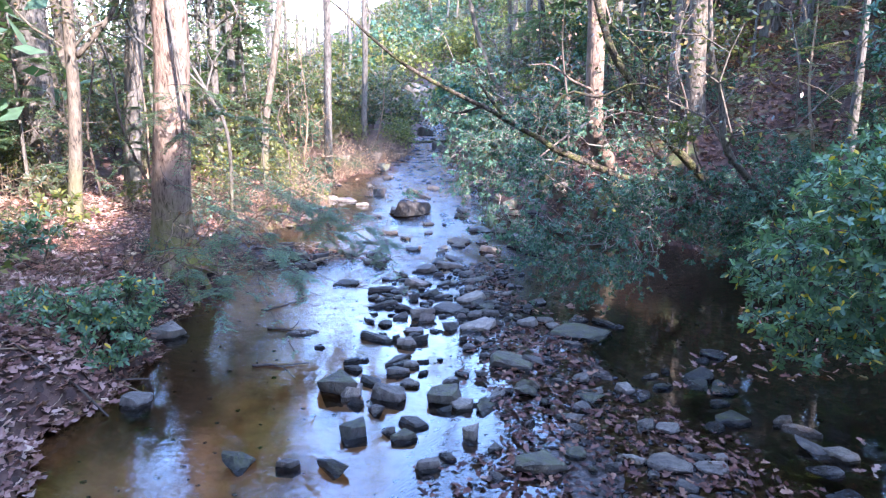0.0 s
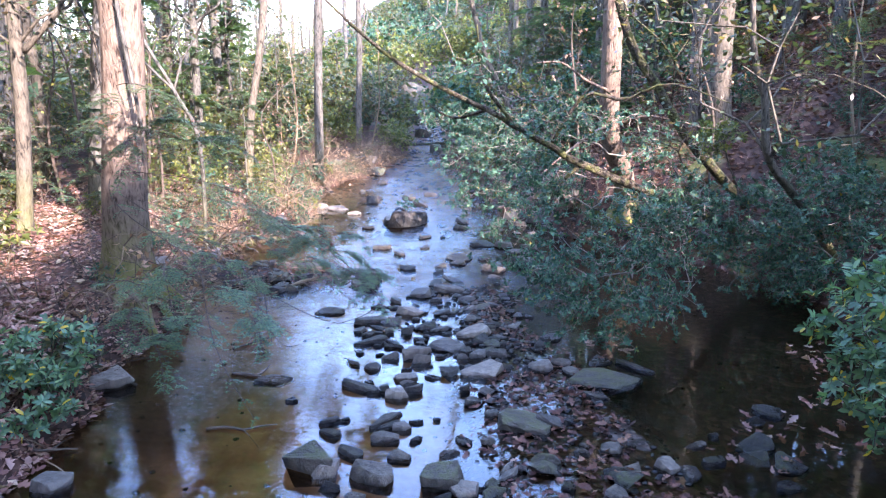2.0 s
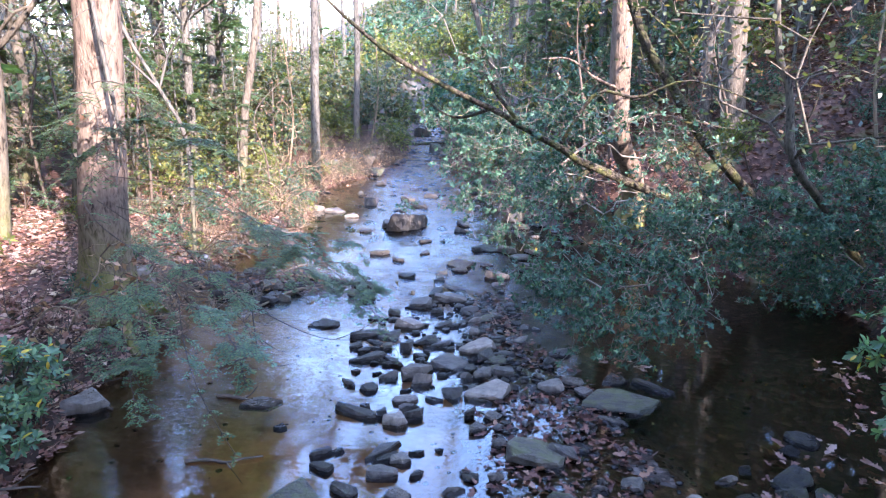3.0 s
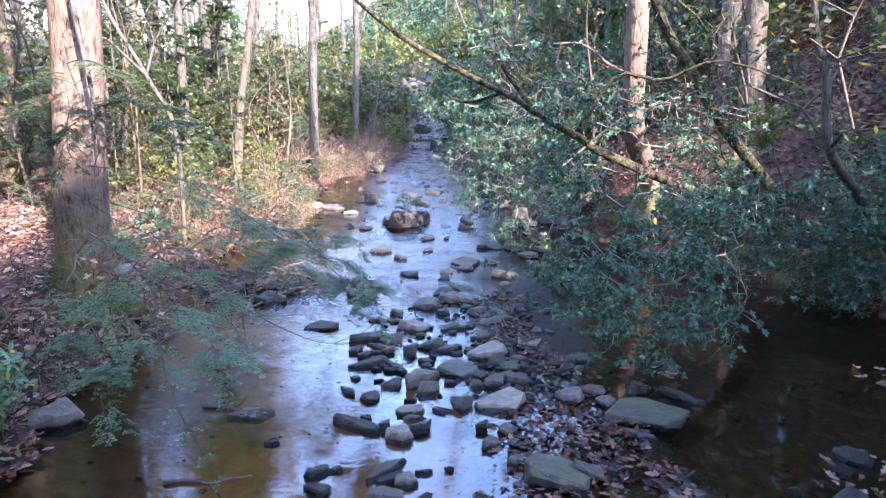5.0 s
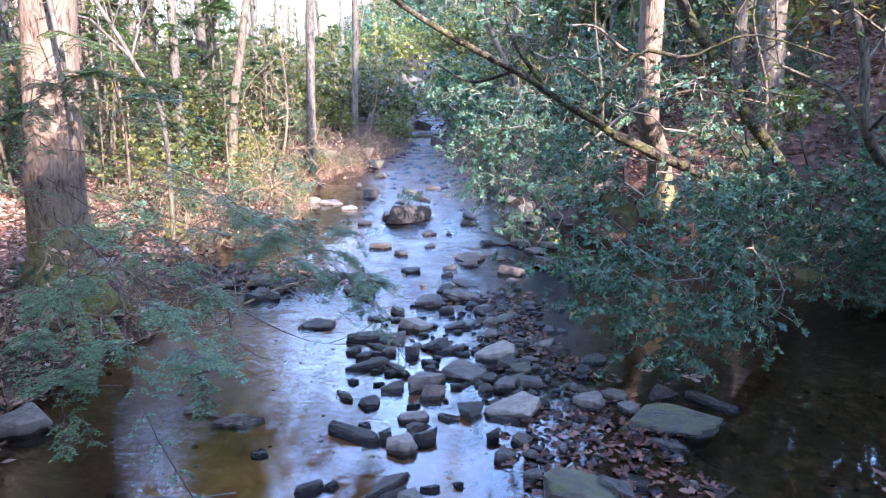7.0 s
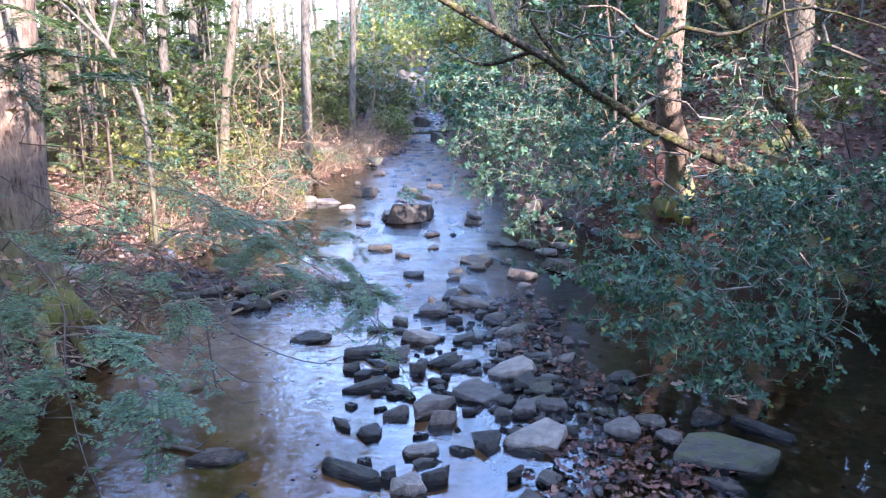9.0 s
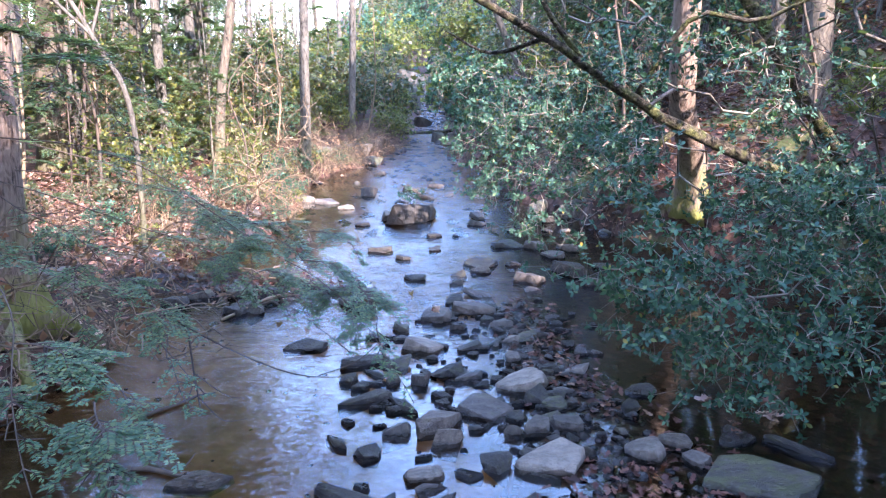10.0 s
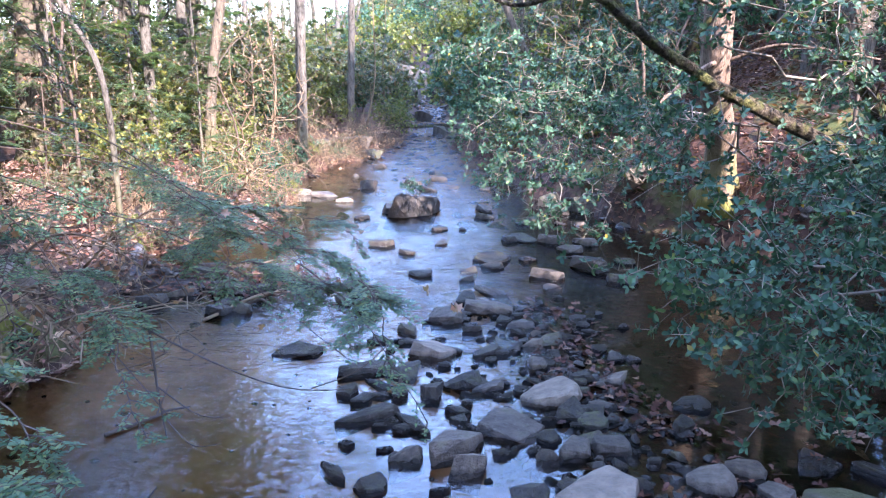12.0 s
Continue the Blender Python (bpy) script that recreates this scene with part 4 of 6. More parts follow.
def cobbles():
    """Stones of the far riffle and of the banks' feet, in one object."""
    g = np.random.default_rng(8)
    parts, rough = [], []
    for k in range(8):
        bm = bmesh.new()
        for q in rand_dirs(11, g) * g.uniform(0.4, 0.54, (11, 1)):
            bm.verts.new(q)
        hull = bmesh.ops.convex_hull(bm, input=bm.verts)
        bmesh.ops.delete(bm, geom=list({e for e in hull["geom_interior"] + hull["geom_unused"] if isinstance(e, bmesh.types.BMVert)}), context="VERTS")
        bmesh.ops.bevel(bm, geom=list(bm.edges), offset=0.03, segments=1, affect="EDGES", clamp_overlap=True)
        bmesh.ops.triangulate(bm, faces=bm.faces)
        bm.verts.index_update()
        rough.append((np.array([q.co[:] for q in bm.verts]), np.array([[q.index for q in t.verts] for t in bm.faces])))
        bm.free()
    for k in range(1700):
        far = k % 3 if k < 420 else 3 if k < 690 or k >= 1000 else 1
        spit = 560 <= k < 690 or 1000 <= k < 1350
        y = g.uniform(11.9, 14.1) if 1000 <= k < 1350 else g.uniform(8.0, 12.9) if k >= 1350 else 17 + 40 * g.random() ** 1.5 if k >= 690 else g.uniform(12.3, 13.9) if k >= 560 else g.uniform(7.5, 12.9) if far == 3 else g.uniform(23, 70) if far else g.uniform(13.5, 24)
        el, er = bank_edges(y)
        if far == 1:
            x = g.uniform(el - 0.6, er + 0.6)
        else:
            x = el + g.normal(0, 0.35) if g.random() < 0.5 else er + g.normal(0, 0.4)
        if far == 3:
            x = g.uniform(-5.2, -1.4) if spit else g.uniform(0.0, 1.9)
            if g.random() > float(max(bar_height(x, y), spit_height(x, y))) + 0.1:
                continue
        w = g.uniform(0.08, 0.2) if far == 3 else g.uniform(0.15, 0.5) * (1 + 0.018 * max(0, y - 24))
        h = w * g.uniform(0.2, 0.42) * (0.55 if far == 1 else 1)
        v, f = rough[g.integers(8)]
        a = g.uniform(0, 6.28)
        rot = np.array([[math.cos(a), -math.sin(a), 0], [math.sin(a), math.cos(a), 0], [0, 0, 1]])
        z = float(max(ground_height(x, y), water_level(y) - 0.12))
        parts.append((v * (w, w * 0.75, h * 1.8) @ rot.T + (x, y, z + h * 0.25), f))
    tagged(put("cobbles", *join(*parts), STONE_DARK, kind="stuff"), "dark wet cobbles of the bar, the far riffle and the banks", "stones")


cobbles()
for x, y, w, h in ((-3.6, 27.3, 0.9, 0.3), (-3.9, 47.0, 1.8, 1.2), (-2.4, 51.0, 1.6, 1.1), (-4.6, 56.0, 2.2, 1.6), (-1.4, 34.0, 0.7, 0.4), (-2.6, 40.0, 0.9, 0.5), (2.2, 18.6, 0.7, 0.3), (1.6, 19.2, 0.6, 0.25), (2.9, 17.4, 0.8, 0.35)):
    stone(x, y, w, h, STONE_MOSSY, name="boulder", shape=int(y * 10) % 5, label="grey boulder with moss at the edge of the far creek")
fl = thing("fallen_log", (-2.2, 34.5, 1.0), "weathered log lying across the far creek", "log")
put("trunk", *tube(spline(np.array([(-2.2, 0.2, 0.1), (-0.6, 0, 0.04), (1.0, 0.1, 0.1), (2.4, -0.2, 0.3)]), 14), [0.05, 0.075, 0.04], 10, 0.2, 2), BARK_LOG, fl)


def pebbles():
    g = np.random.default_rng(5)
    base = []
    for k in range(4):
        bm = bmesh.new()
        bmesh.ops.create_icosphere(bm, subdivisions=1, radius=0.5)
        v = np.array([q.co[:] for q in bm.verts]) * g.uniform(0.75, 1.2, (len(bm.verts), 1))
        base.append((v, np.array([[q.index for q in f.verts] for f in bm.faces])))
        bm.free()
    parts, n = [], 0
    while n < 1900:
        x, y = g.uniform(-4.2, 4.8), g.uniform(3.2, 14)
        if g.random() > 0.06 + 0.94 * float(bar_height(x, y)):
            continue
        s = g.uniform(0.025, 0.085)
        v, f = base[n % 4]
        a = g.uniform(0, 6.28)
        rot = np.array([[math.cos(a), -math.sin(a), 0], [math.sin(a), math.cos(a), 0], [0, 0, 1]])
        parts.append((v @ rot.T * (s, s * 0.8, s * 0.5) + (x, y, float(ground_height(x, y)) + s * 0.12), f))
        n += 1
    ob = put("pebbles", *join(*parts), STONE_DARK, kind="stuff")
    tagged(ob, "small wet brown and grey pebbles on the creek bed", "pebbles")


pebbles()

# ---- trees ----


def tree(name, pts, radii, bark, label, height=15.0, limbs=(), crown=0, leaf_mat=SHRUB, seed=0, flare=0.5, sides=16, wide=2.6, low=0.5, group="", leaf=0.10):
    """A tapering trunk with its limbs and an open crown. pts: places on the trunk from the foot up; it goes on to its height."""
    g = np.random.default_rng(seed + 100)
    p = np.array(pts, float)
    base = p[0].copy()
    base[2] = min(base[2], float(ground_height(base[0], base[1])) + 0.02)
    p[0] = base
    root = thing(name, base, label, "tree", group)
    d = unit(p[-1] - p[-2])
    d = unit(d * 0.6 + np.array([0, 0, 0.8]))
    more = max(1, int((height - (p[-1, 2] - base[2])) / 2.5))
    line = [q for q in p]
    for k in range(more):
        line.append(line[-1] + d * 2.5 + g.normal(0, 0.12, 3) * (1, 1, 0))
    line[0] = line[0] - np.array([0, 0, 0.25])
    path = spline(line, 12 + 4 * len(line)) - base
    put("trunk", *tube(path, radii, sides, 0.035, seed, flare), bark, root)
    for lp, lr in limbs:
        put("limb", *tube(spline(np.array(lp) - base, 14), lr, 8, 0.03, seed + 3), bark, root)
    if crown:
        h = path[-1, 2]
        tips = []
        for k in range(int(crown * 1.5)):
            f = low + (1 - low) * g.random()
            c = path[int(f * (len(path) - 1))]
            r = wide * (1.15 - f) * 1.5
            tips.append(c + np.array([*(unit(g.normal(size=2)) * r * g.uniform(0.35, 1.0)), g.uniform(-0.3, 0.9)]))
        tips = np.array(tips)
        pos, par, is_tip = grow(path[int(low * 0.8 * len(path))], tips, g, 0.05, 0.45)
        rad = np.minimum(pipe(par, 0.009), radii[-1] * 2.5 + 0.03)
        k = np.arange(1, len(par))
        put("branchwork", *sticks(pos[par[k]], pos[k], rad[par[k]] * 0.5 + rad[k] * 0.5, rad[k], 3 if crown > 100 else 5), bark, root, kind="stuff")
        per = 9 if leaf > 0.15 else 26
        n = len(is_tip) * per
        at = np.repeat(pos[is_tip], per, 0) + g.normal(0, 0.28, (n, 3)) * (1, 1, 0.6)
        put("crown", *quads(at, rand_dirs(n, g) * (1, 1, 0.5), rand_dirs(n, g) * 0.7 + (0, 0, 1), leaf * g.uniform(0.8, 1.45, n), leaf * 0.62), leaf_mat, root, kind="stuff")
    return root


big = tree("tree", [(-4.62, 10.25, 0.75), (-4.45, 10.15, 2.1), (-4.22, 10.1, 4.3)], [0.33, 0.27, 0.25, 0.22, 0.16, 0.05], BARK_PALE,
           "broad pale-barked tree with mossy roots on the creek bank", 17, [([(-4.2, 10.0, 5.0), (-3.4, 9.6, 5.6), (-2.4, 9.2, 6.6)], [0.07, 0.02])], 70, SHRUB, 1, 1.0, 20)
g = np.random.default_rng(71)
o = np.array(big.location)
dead = spline(np.array([(-4.2, 9.95, 5.4), (-4.08, 9.78, 4.4), (-3.96, 9.72, 3.5), (-3.9, 9.72, 2.9), (-3.94, 9.74, 2.45)]) - o, 22)
put("dead_limb", *tube(dead, [0.035, 0.028, 0.010], 7, 0.08, 9), BARK_DARK, big)
for q in range(5, 22):
    w = unit(np.array([g.normal(0, 0.8), g.normal(-0.3, 0.5), g.uniform(-0.9, 0.3)])) * g.uniform(0.12, 0.45)
    put("dead_twig", *tube(spline([dead[q], dead[q] + w * 0.5 + g.normal(0, 0.02, 3), dead[q] + w - (0, 0, 0.05)], 7), [0.006, 0.002], 5, 0.05, q), BARK_DARK, big)
tree("tree", [(-7.44, 12.1, 1.0), (-7.15, 12.1, 3.0), (-7.02, 12.1, 5.0)], [0.13, 0.11, 0.10, 0.09, 0.03], BARK_GREY,
     "slender grey-barked tree with a forked limb among leaf litter", 11, [([(-6.98, 12.1, 4.0), (-6.6, 12.1, 4.35), (-6.1, 12.1, 4.95), (-5.6, 12.1, 6.2)], [0.055, 0.045, 0.02])], 40, SHRUB, 2, 0.4)
tree("tree", [(-7.85, 15.0, 1.1), (-7.4, 15.0, 4), (-7.15, 15.0, 5.6)], [0.20, 0.16, 0.15, 0.12, 0.04], BARK_DARK, "dark straight tree trunk behind a paler tree", 16, (), 60, SHRUB, 3)
tree("tree", [(-10.95, 16.5, 1.2), (-10.85, 16.5, 4), (-10.8, 16.5, 5.7)], [0.40, 0.36, 0.33, 0.28, 0.08], BARK_DARK, "thick dark trunk standing back in the woods", 18, (), 70, SHRUB, 4)
tree("tree", [(3.86, 15.9, 1.05), (3.62, 15.4, 1.7), (3.1, 14.5, 2.6), (2.97, 14.2, 4.5)], [0.25, 0.20, 0.185, 0.17, 0.13, 0.05], BARK_PALE,
     "sunlit pale tree leaning over the creek from a root-bound bank", 16, [([(3.1, 14.4, 2.75), (3.6, 14.0, 2.95), (4.0, 13.7, 2.9), (4.6, 13.4, 2.75)], [0.028, 0.01]), ([(3.1, 14.4, 2.8), (2.6, 13.8, 2.62), (2.1, 13.2, 2.35), (1.6, 12.8, 2.0)], [0.035, 0.012]), ([(3.02, 14.2, 3.4), (2.5, 14.0, 3.6), (2.0, 13.7, 3.9), (1.5, 13.5, 3.9)], [0.03, 0.01])], 16, SHRUB, 5, 0.9, 18, 1.1)
tree("tree", [(6.6, 12.1, 0.9), (5.3, 11.2, 1.7), (4.55, 10.8, 2.45), (4.39, 10.8, 3.3), (4.15, 10.8, 4.1)], [0.075, 0.06, 0.055, 0.045, 0.02], BARK_GREY, "thin crooked mossy stem on the hillside", 8, (), 25, SHRUB, 6, 0.2, 10)
tree("tree", [(5.75, 15.8, 2.4), (5.68, 15.8, 3.2), (5.58, 15.8, 4.8)], [0.25, 0.22, 0.21, 0.18, 0.06], BARK_GREY, "grey trunk rising from the leafy hillside", 18, (), 70, SHRUB, 7)
tree("tree", [(5.55, 16.8, 2.4), (5.5, 16.8, 3.2), (5.42, 16.8, 4.9)], [0.14, 0.12, 0.11, 0.09, 0.03], BARK_DARK, "thin dark trunk close to a thicker one on the hillside", 14, (), 40, SHRUB, 8)
tree("tree", [(-6.35, 20.3, 1.0), (-6.1, 20.3, 2.8), (-5.75, 20.3, 4.5)], [0.13, 0.105, 0.1, 0.09, 0.04], BARK_GREY, "sunlit tree with a pale lower trunk on the far bank", 15, (), 14, SHRUB, 9, wide=1.0)
tree("tree", [(-5.05, 24.0, 0.9), (-4.98, 24.0, 3), (-4.9, 24.0, 5)], [0.16, 0.14, 0.13, 0.1, 0.05], BARK_DARK, "dark tree at the edge of the sunlit bank", 17, (), 14, SHRUB, 10, wide=1.0)
tree("tree", [(-4.8, 30.5, 0.9), (-4.7, 30.5, 3), (-4.6, 30.5, 5.4)], [0.15, 0.13, 0.12, 0.09, 0.04], BARK_DARK, "grey tree with a narrow yellowing crown on the sunlit bank", 17, (), 90, YELLOWGREEN, 11, wide=0.9, low=0.42)
tree("tree", [(1.7, 24.0, 1.5), (1.6, 24.0, 2.6), (1.54, 24.0, 3.2), (0.71, 24.0, 5)], [0.11, 0.10, 0.09, 0.07, 0.03], BARK_GREY, "slanting sunlit trunk among evergreen shrubs", 13, (), 14, SHRUB, 12, wide=1.0)
tree("tree", [(-4.9, 13.6, 0.9), (-4.65, 13.2, 2.4), (-4.95, 13.0, 3.4), (-5.6, 13.0, 4.8)], [0.04, 0.034, 0.03, 0.025, 0.012], BARK_DARK, "dark leaning sapling trunk behind the bank", 10, (), 30, SHRUB, 13)
tree("tree", [(5.9, 14.4, 1.4), (4.7, 13.4, 2.1), (4.04, 13.0, 2.7), (3.55, 13.0, 3.45), (2.95, 13.0, 4.4)], [0.10, 0.085, 0.08, 0.07, 0.03], BARK_LOG, "mossy crooked trunk leaning out from the hillside", 9, (), 14, SHRUB, 14, 0.3, 12, 1.0)

# the long leaning trunk that reaches from the bank out over the creek
log = thing("leaning_trunk", (5.1, 12.8, 0.9), "long mossy trunk leaning from the bank over the water", "tree")
o = np.array((5.1, 12.8, 0.9))
put("trunk", *tube(spline(np.array([(5.75, 13.4, 0.7), (4.6, 12.4, 1.2), (3.6, 11.6, 1.66), (1.95, 11.05, 2.35), (1.35, 10.95, 2.68), (0.58, 10.4, 3.12), (-0.69, 9.85, 3.8), (-1.6, 9.4, 4.6)]) - o, 40) + np.cumsum(np.random.default_rng(4).normal(0, 0.008, (40, 3)), axis=0), [0.095, 0.075, 0.062, 0.048, 0.038, 0.028, 0.012], 12, 0.10, 31), BARK_LOG, log)
for lp, lr in (([(1.5, 11.0, 2.6), (1.9, 10.7, 3.3), (2.4, 10.5, 3.25), (2.9, 10.2, 3.45), (3.6, 9.9, 3.2)], [0.028, 0.02, 0.006]), ([(2.0, 11.05, 2.35), (1.6, 10.9, 2.0), (1.5, 10.8, 1.6)], [0.035, 0.02]), ([(0.9, 10.6, 2.95), (0.5, 10.5, 3.5), (0.4, 10.3, 4.2)], [0.03, 0.012]), ([(0.58, 10.4, 3.12), (0.1, 10.6, 3.0), (-0.3, 10.8, 3.2)], [0.025, 0.008])):
    put("limb", *tube(spline(np.array(lp) - o, 14), lr, 7, 0.05, 5), BARK_LOG, log)

# ---- near evergreen shrubs ----
shrub("rhododendron", (6.2, 7.4, 0.35), [(4.05, 6.3, 1.6, 1.05, 0.8, 0.95), (4.8, 6.6, 2.1, 1.0, 0.9, 0.9), (3.55, 6.1, 1.1, 0.55, 0.5, 0.5), (4.8, 6.2, 1.2, 0.9, 0.8, 0.7), (4.45, 6.4, 2.5, 0.75, 0.6, 0.45)], 1650, 1,
      "broad-leaved green rhododendron with a few yellow leaves", "shrub", RHODO, per=8, length=0.088, width=0.034, blunt=True)
shrub("rhododendron", (-4.1, 7.4, 0.5), [(-3.75, 7.2, 0.85, 0.5, 0.45, 0.35), (-3.85, 6.9, 0.5, 0.5, 0.45, 0.35), (-4.5, 6.8, 0.8, 0.5, 0.5, 0.35)], 360, 2,
      "low blue-green rhododendron at the foot of the bank", "shrub", RHODO, per=8, length=0.085, width=0.031, blunt=True)
shrub("mountain_laurel", (5.6, 13.4, 0.9), [(1.4, 9.3, 1.35, 0.75, 0.5, 0.6), (1.8, 9.1, 0.72, 0.68, 0.5, 0.45), (2.6, 10.0, 1.3, 0.9, 0.8, 0.8), (1.2, 10.4, 2.1, 0.75, 0.6, 0.45), (2.45, 9.2, 0.65, 0.6, 0.45, 0.4), (3.3, 11.2, 1.8, 1.0, 0.8, 0.8), (1.15, 9.2, 0.9, 0.4, 0.35, 0.35), (1.6, 10.5, 3.0, 0.7, 0.45, 0.4), (0.5, 10.0, 3.55, 0.6, 0.4, 0.35), (2.9, 10.9, 2.7, 0.7, 0.5, 0.4), (-0.5, 9.6, 4.1, 0.45, 0.35, 0.3)], 2900, 3,
      "overhanging mountain laurel with drooping twigs over dark water", "shrub", LAUREL, per=6, length=0.056, width=0.028, twig=TWIG_TAN, r0=0.0022, bare=0.08, shell=0.15, blunt=True, pads=300, thick=0.011)
shrub("mountain_laurel", (6.7, 12.2, 0.9), [(4.6, 11.2, 1.4, 0.9, 0.7, 0.8), (5.3, 10.8, 1.7, 1.0, 0.8, 1.0), (4.4, 10.7, 0.85, 0.55, 0.4, 0.35), (5.5, 10.3, 0.75, 0.8, 0.5, 0.45), (6.2, 9.6, 1.0, 0.8, 0.6, 0.6), (5.7, 9.3, 0.75, 0.6, 0.5, 0.45), (6.5, 8.7, 1.3, 0.7, 0.6, 0.6), (4.9, 12.2, 0.85, 0.7, 0.5, 0.4), (5.7, 12.2, 0.9, 0.8, 0.6, 0.5)], 2300, 4,
      "dense dark laurel on the shaded bank", "shrub", LAUREL, per=6, length=0.064, width=0.032, twig=TWIG_TAN, bare=0.1, r0=0.0024, blunt=True, pads=230, thick=0.013)
shrub("mountain_laurel", (2.9, 17.0, 1.0), [(0.9, 15.0, 2.0, 1.1, 1.2, 0.9), (1.9, 15.6, 2.6, 1.2, 1.2, 1.0), (0.3, 14.0, 2.7, 0.9, 1.0, 0.7), (0.9, 17.5, 1.8, 1.0, 1.5, 1.0), (2.0, 14.2, 1.6, 0.9, 0.9, 0.8), (0.35, 14.0, 1.35, 0.5, 0.6, 0.5), (0.85, 12.9, 0.8, 0.5, 0.5, 0.4), (0.1, 18.0, 1.7, 0.6, 0.9, 0.6), (1.3, 13.3, 1.1, 0.6, 0.6, 0.5), (0.55, 14.6, 0.75, 0.5, 0.6, 0.4), (0.25, 16.4, 1.0, 0.45, 0.8, 0.5), (0.2, 12.9, 1.5, 0.35, 0.4, 0.3)], 2200, 5,
      "tall laurel arching over the far side of the creek", "shrub", LAUREL, per=6, length=0.068, width=0.034, twig=TWIG_TAN, bare=0.12, r0=0.0024, blunt=True, pads=260, thick=0.014)

# ---- conifer boughs reaching out from the wooded bank ----
rng = np.random.default_rng(33)
AXES = []
o = np.array(big.location)
for k, (line, wd) in enumerate((
    ([(-4.3, 10.0, 2.3), (-2.6, 9.5, 1.85), (-1.4, 9.15, 1.45), (-0.5, 8.95, 1.1)], 0.42),
    ([(-4.4, 9.9, 2.0), (-3.4, 9.3, 1.6), (-2.7, 8.9, 1.35), (-2.0, 8.7, 1.1)], 0.36),
    ([(-4.4, 10.0, 3.4), (-3.6, 9.3, 3.3), (-2.9, 8.8, 3.0), (-2.2, 8.4, 2.7)], 0.45),
    ([(-4.3, 10.1, 2.3), (-3.2, 10.3, 1.75), (-2.3, 10.4, 1.45), (-1.6, 10.4, 1.2)], 0.42),
    ([(-4.5, 9.9, 2.2), (-3.4, 8.2, 1.8), (-2.2, 7.25, 1.55), (-1.2, 6.8, 1.2)], 0.4),
    ([(-4.3, 10.1, 2.0), (-3.1, 10.7, 1.6), (-2.2, 11.0, 1.35), (-1.4, 11.2, 1.15)], 0.4),
    ([(-4.5, 9.9, 3.3), (-3.8, 9.0, 3.1), (-3.2, 8.3, 2.7)], 0.42),
    ([(-4.2, 10.0, 1.9), (-3.0, 9.8, 1.45), (-1.9, 9.6, 1.22), (-0.9, 9.4, 1.05)], 0.38),
    ([(-4.4, 8.9, 1.1), (-3.7, 8.3, 1.08), (-3.0, 7.8, 1.0), (-2.5, 7.4, 0.88)], 0.38),
)):
    line = np.array(line) - o
    bough(rng, line, wd * 0.95, HEMLOCK, big)
    ax = spline(line, 20)
    AXES.append(ax[9:] + o)
    for q, s in ((10, 1), (13, -1), (16, 1)):
        d = unit(ax[q + 1] - ax[q])
        out = unit(d + s * rng.uniform(0.5, 0.9) * unit(np.cross(d, (0, 0, 1))) + (0, 0, rng.uniform(-0.15, 0.05)))
        ln = rng.uniform(0.4, 0.75)
        bough(rng, [ax[q], ax[q] + out * ln * 0.5, ax[q] + out * ln - (0, 0, 0.12)], wd * 0.75, HEMLOCK, big, r0=0.005)

# ---- woods around: built once, then copied ----
rng = np.random.default_rng(44)
kinds = []
for k in range(4):
    x, y = ((-9.5, 24.0), (-13.0, 21.0), (7.5, 22.0), (9.5, 27.0))[k]
    z = float(ground_height(x, y))
    kinds.append(tree("tree", [(x, y, z), (x + 0.1, y, z + 2.5), (x + rng.normal(0, 0.2), y, z + 5)], [0.12 + 0.05 * k, 0.10 + 0.045 * k, 0.09 + 0.04 * k, 0.05, 0.02], (BARK_DARK, BARK_GREY, BARK_DARK, BARK_GREY)[k],
                      "forest tree with a bare trunk and thin crown", 13 + k, (), 36, (SHRUB, YELLOWGREEN, SHRUB, SHRUB)[k], 60 + k, 0.3, 10, 2.9, 0.3, "trees of the woods", 0.2))
spots = []
while len(spots) < 165:
    y = rng.uniform(16, 60) if len(spots) < 110 else rng.uniform(55, 150)
    el, er = bank_edges(y)
    off = 4.2 if y < 45 else 6.5
    x = (el - off - (4.5 if 22 < y < 60 else 0) - rng.random() ** 1.3 * 32) if rng.random() < 0.6 else (er + off + rng.random() ** 1.3 * 26)
    if all((x - a) ** 2 + (y - b) ** 2 > 2.6 for a, b in spots) and not (abs(x) < 9 and y < 21):
        spots.append((x, y))
for k, (x, y) in enumerate(spots):
    copy_thing(kinds[rng.integers(4)], pose(x, y, float(ground_height(x, y)), rng.normal(0, 4.5), rng.normal(0, 4.5), rng.uniform(0, 360)) @ Matrix.Scale(rng.uniform(0.6, 1.3), 4))

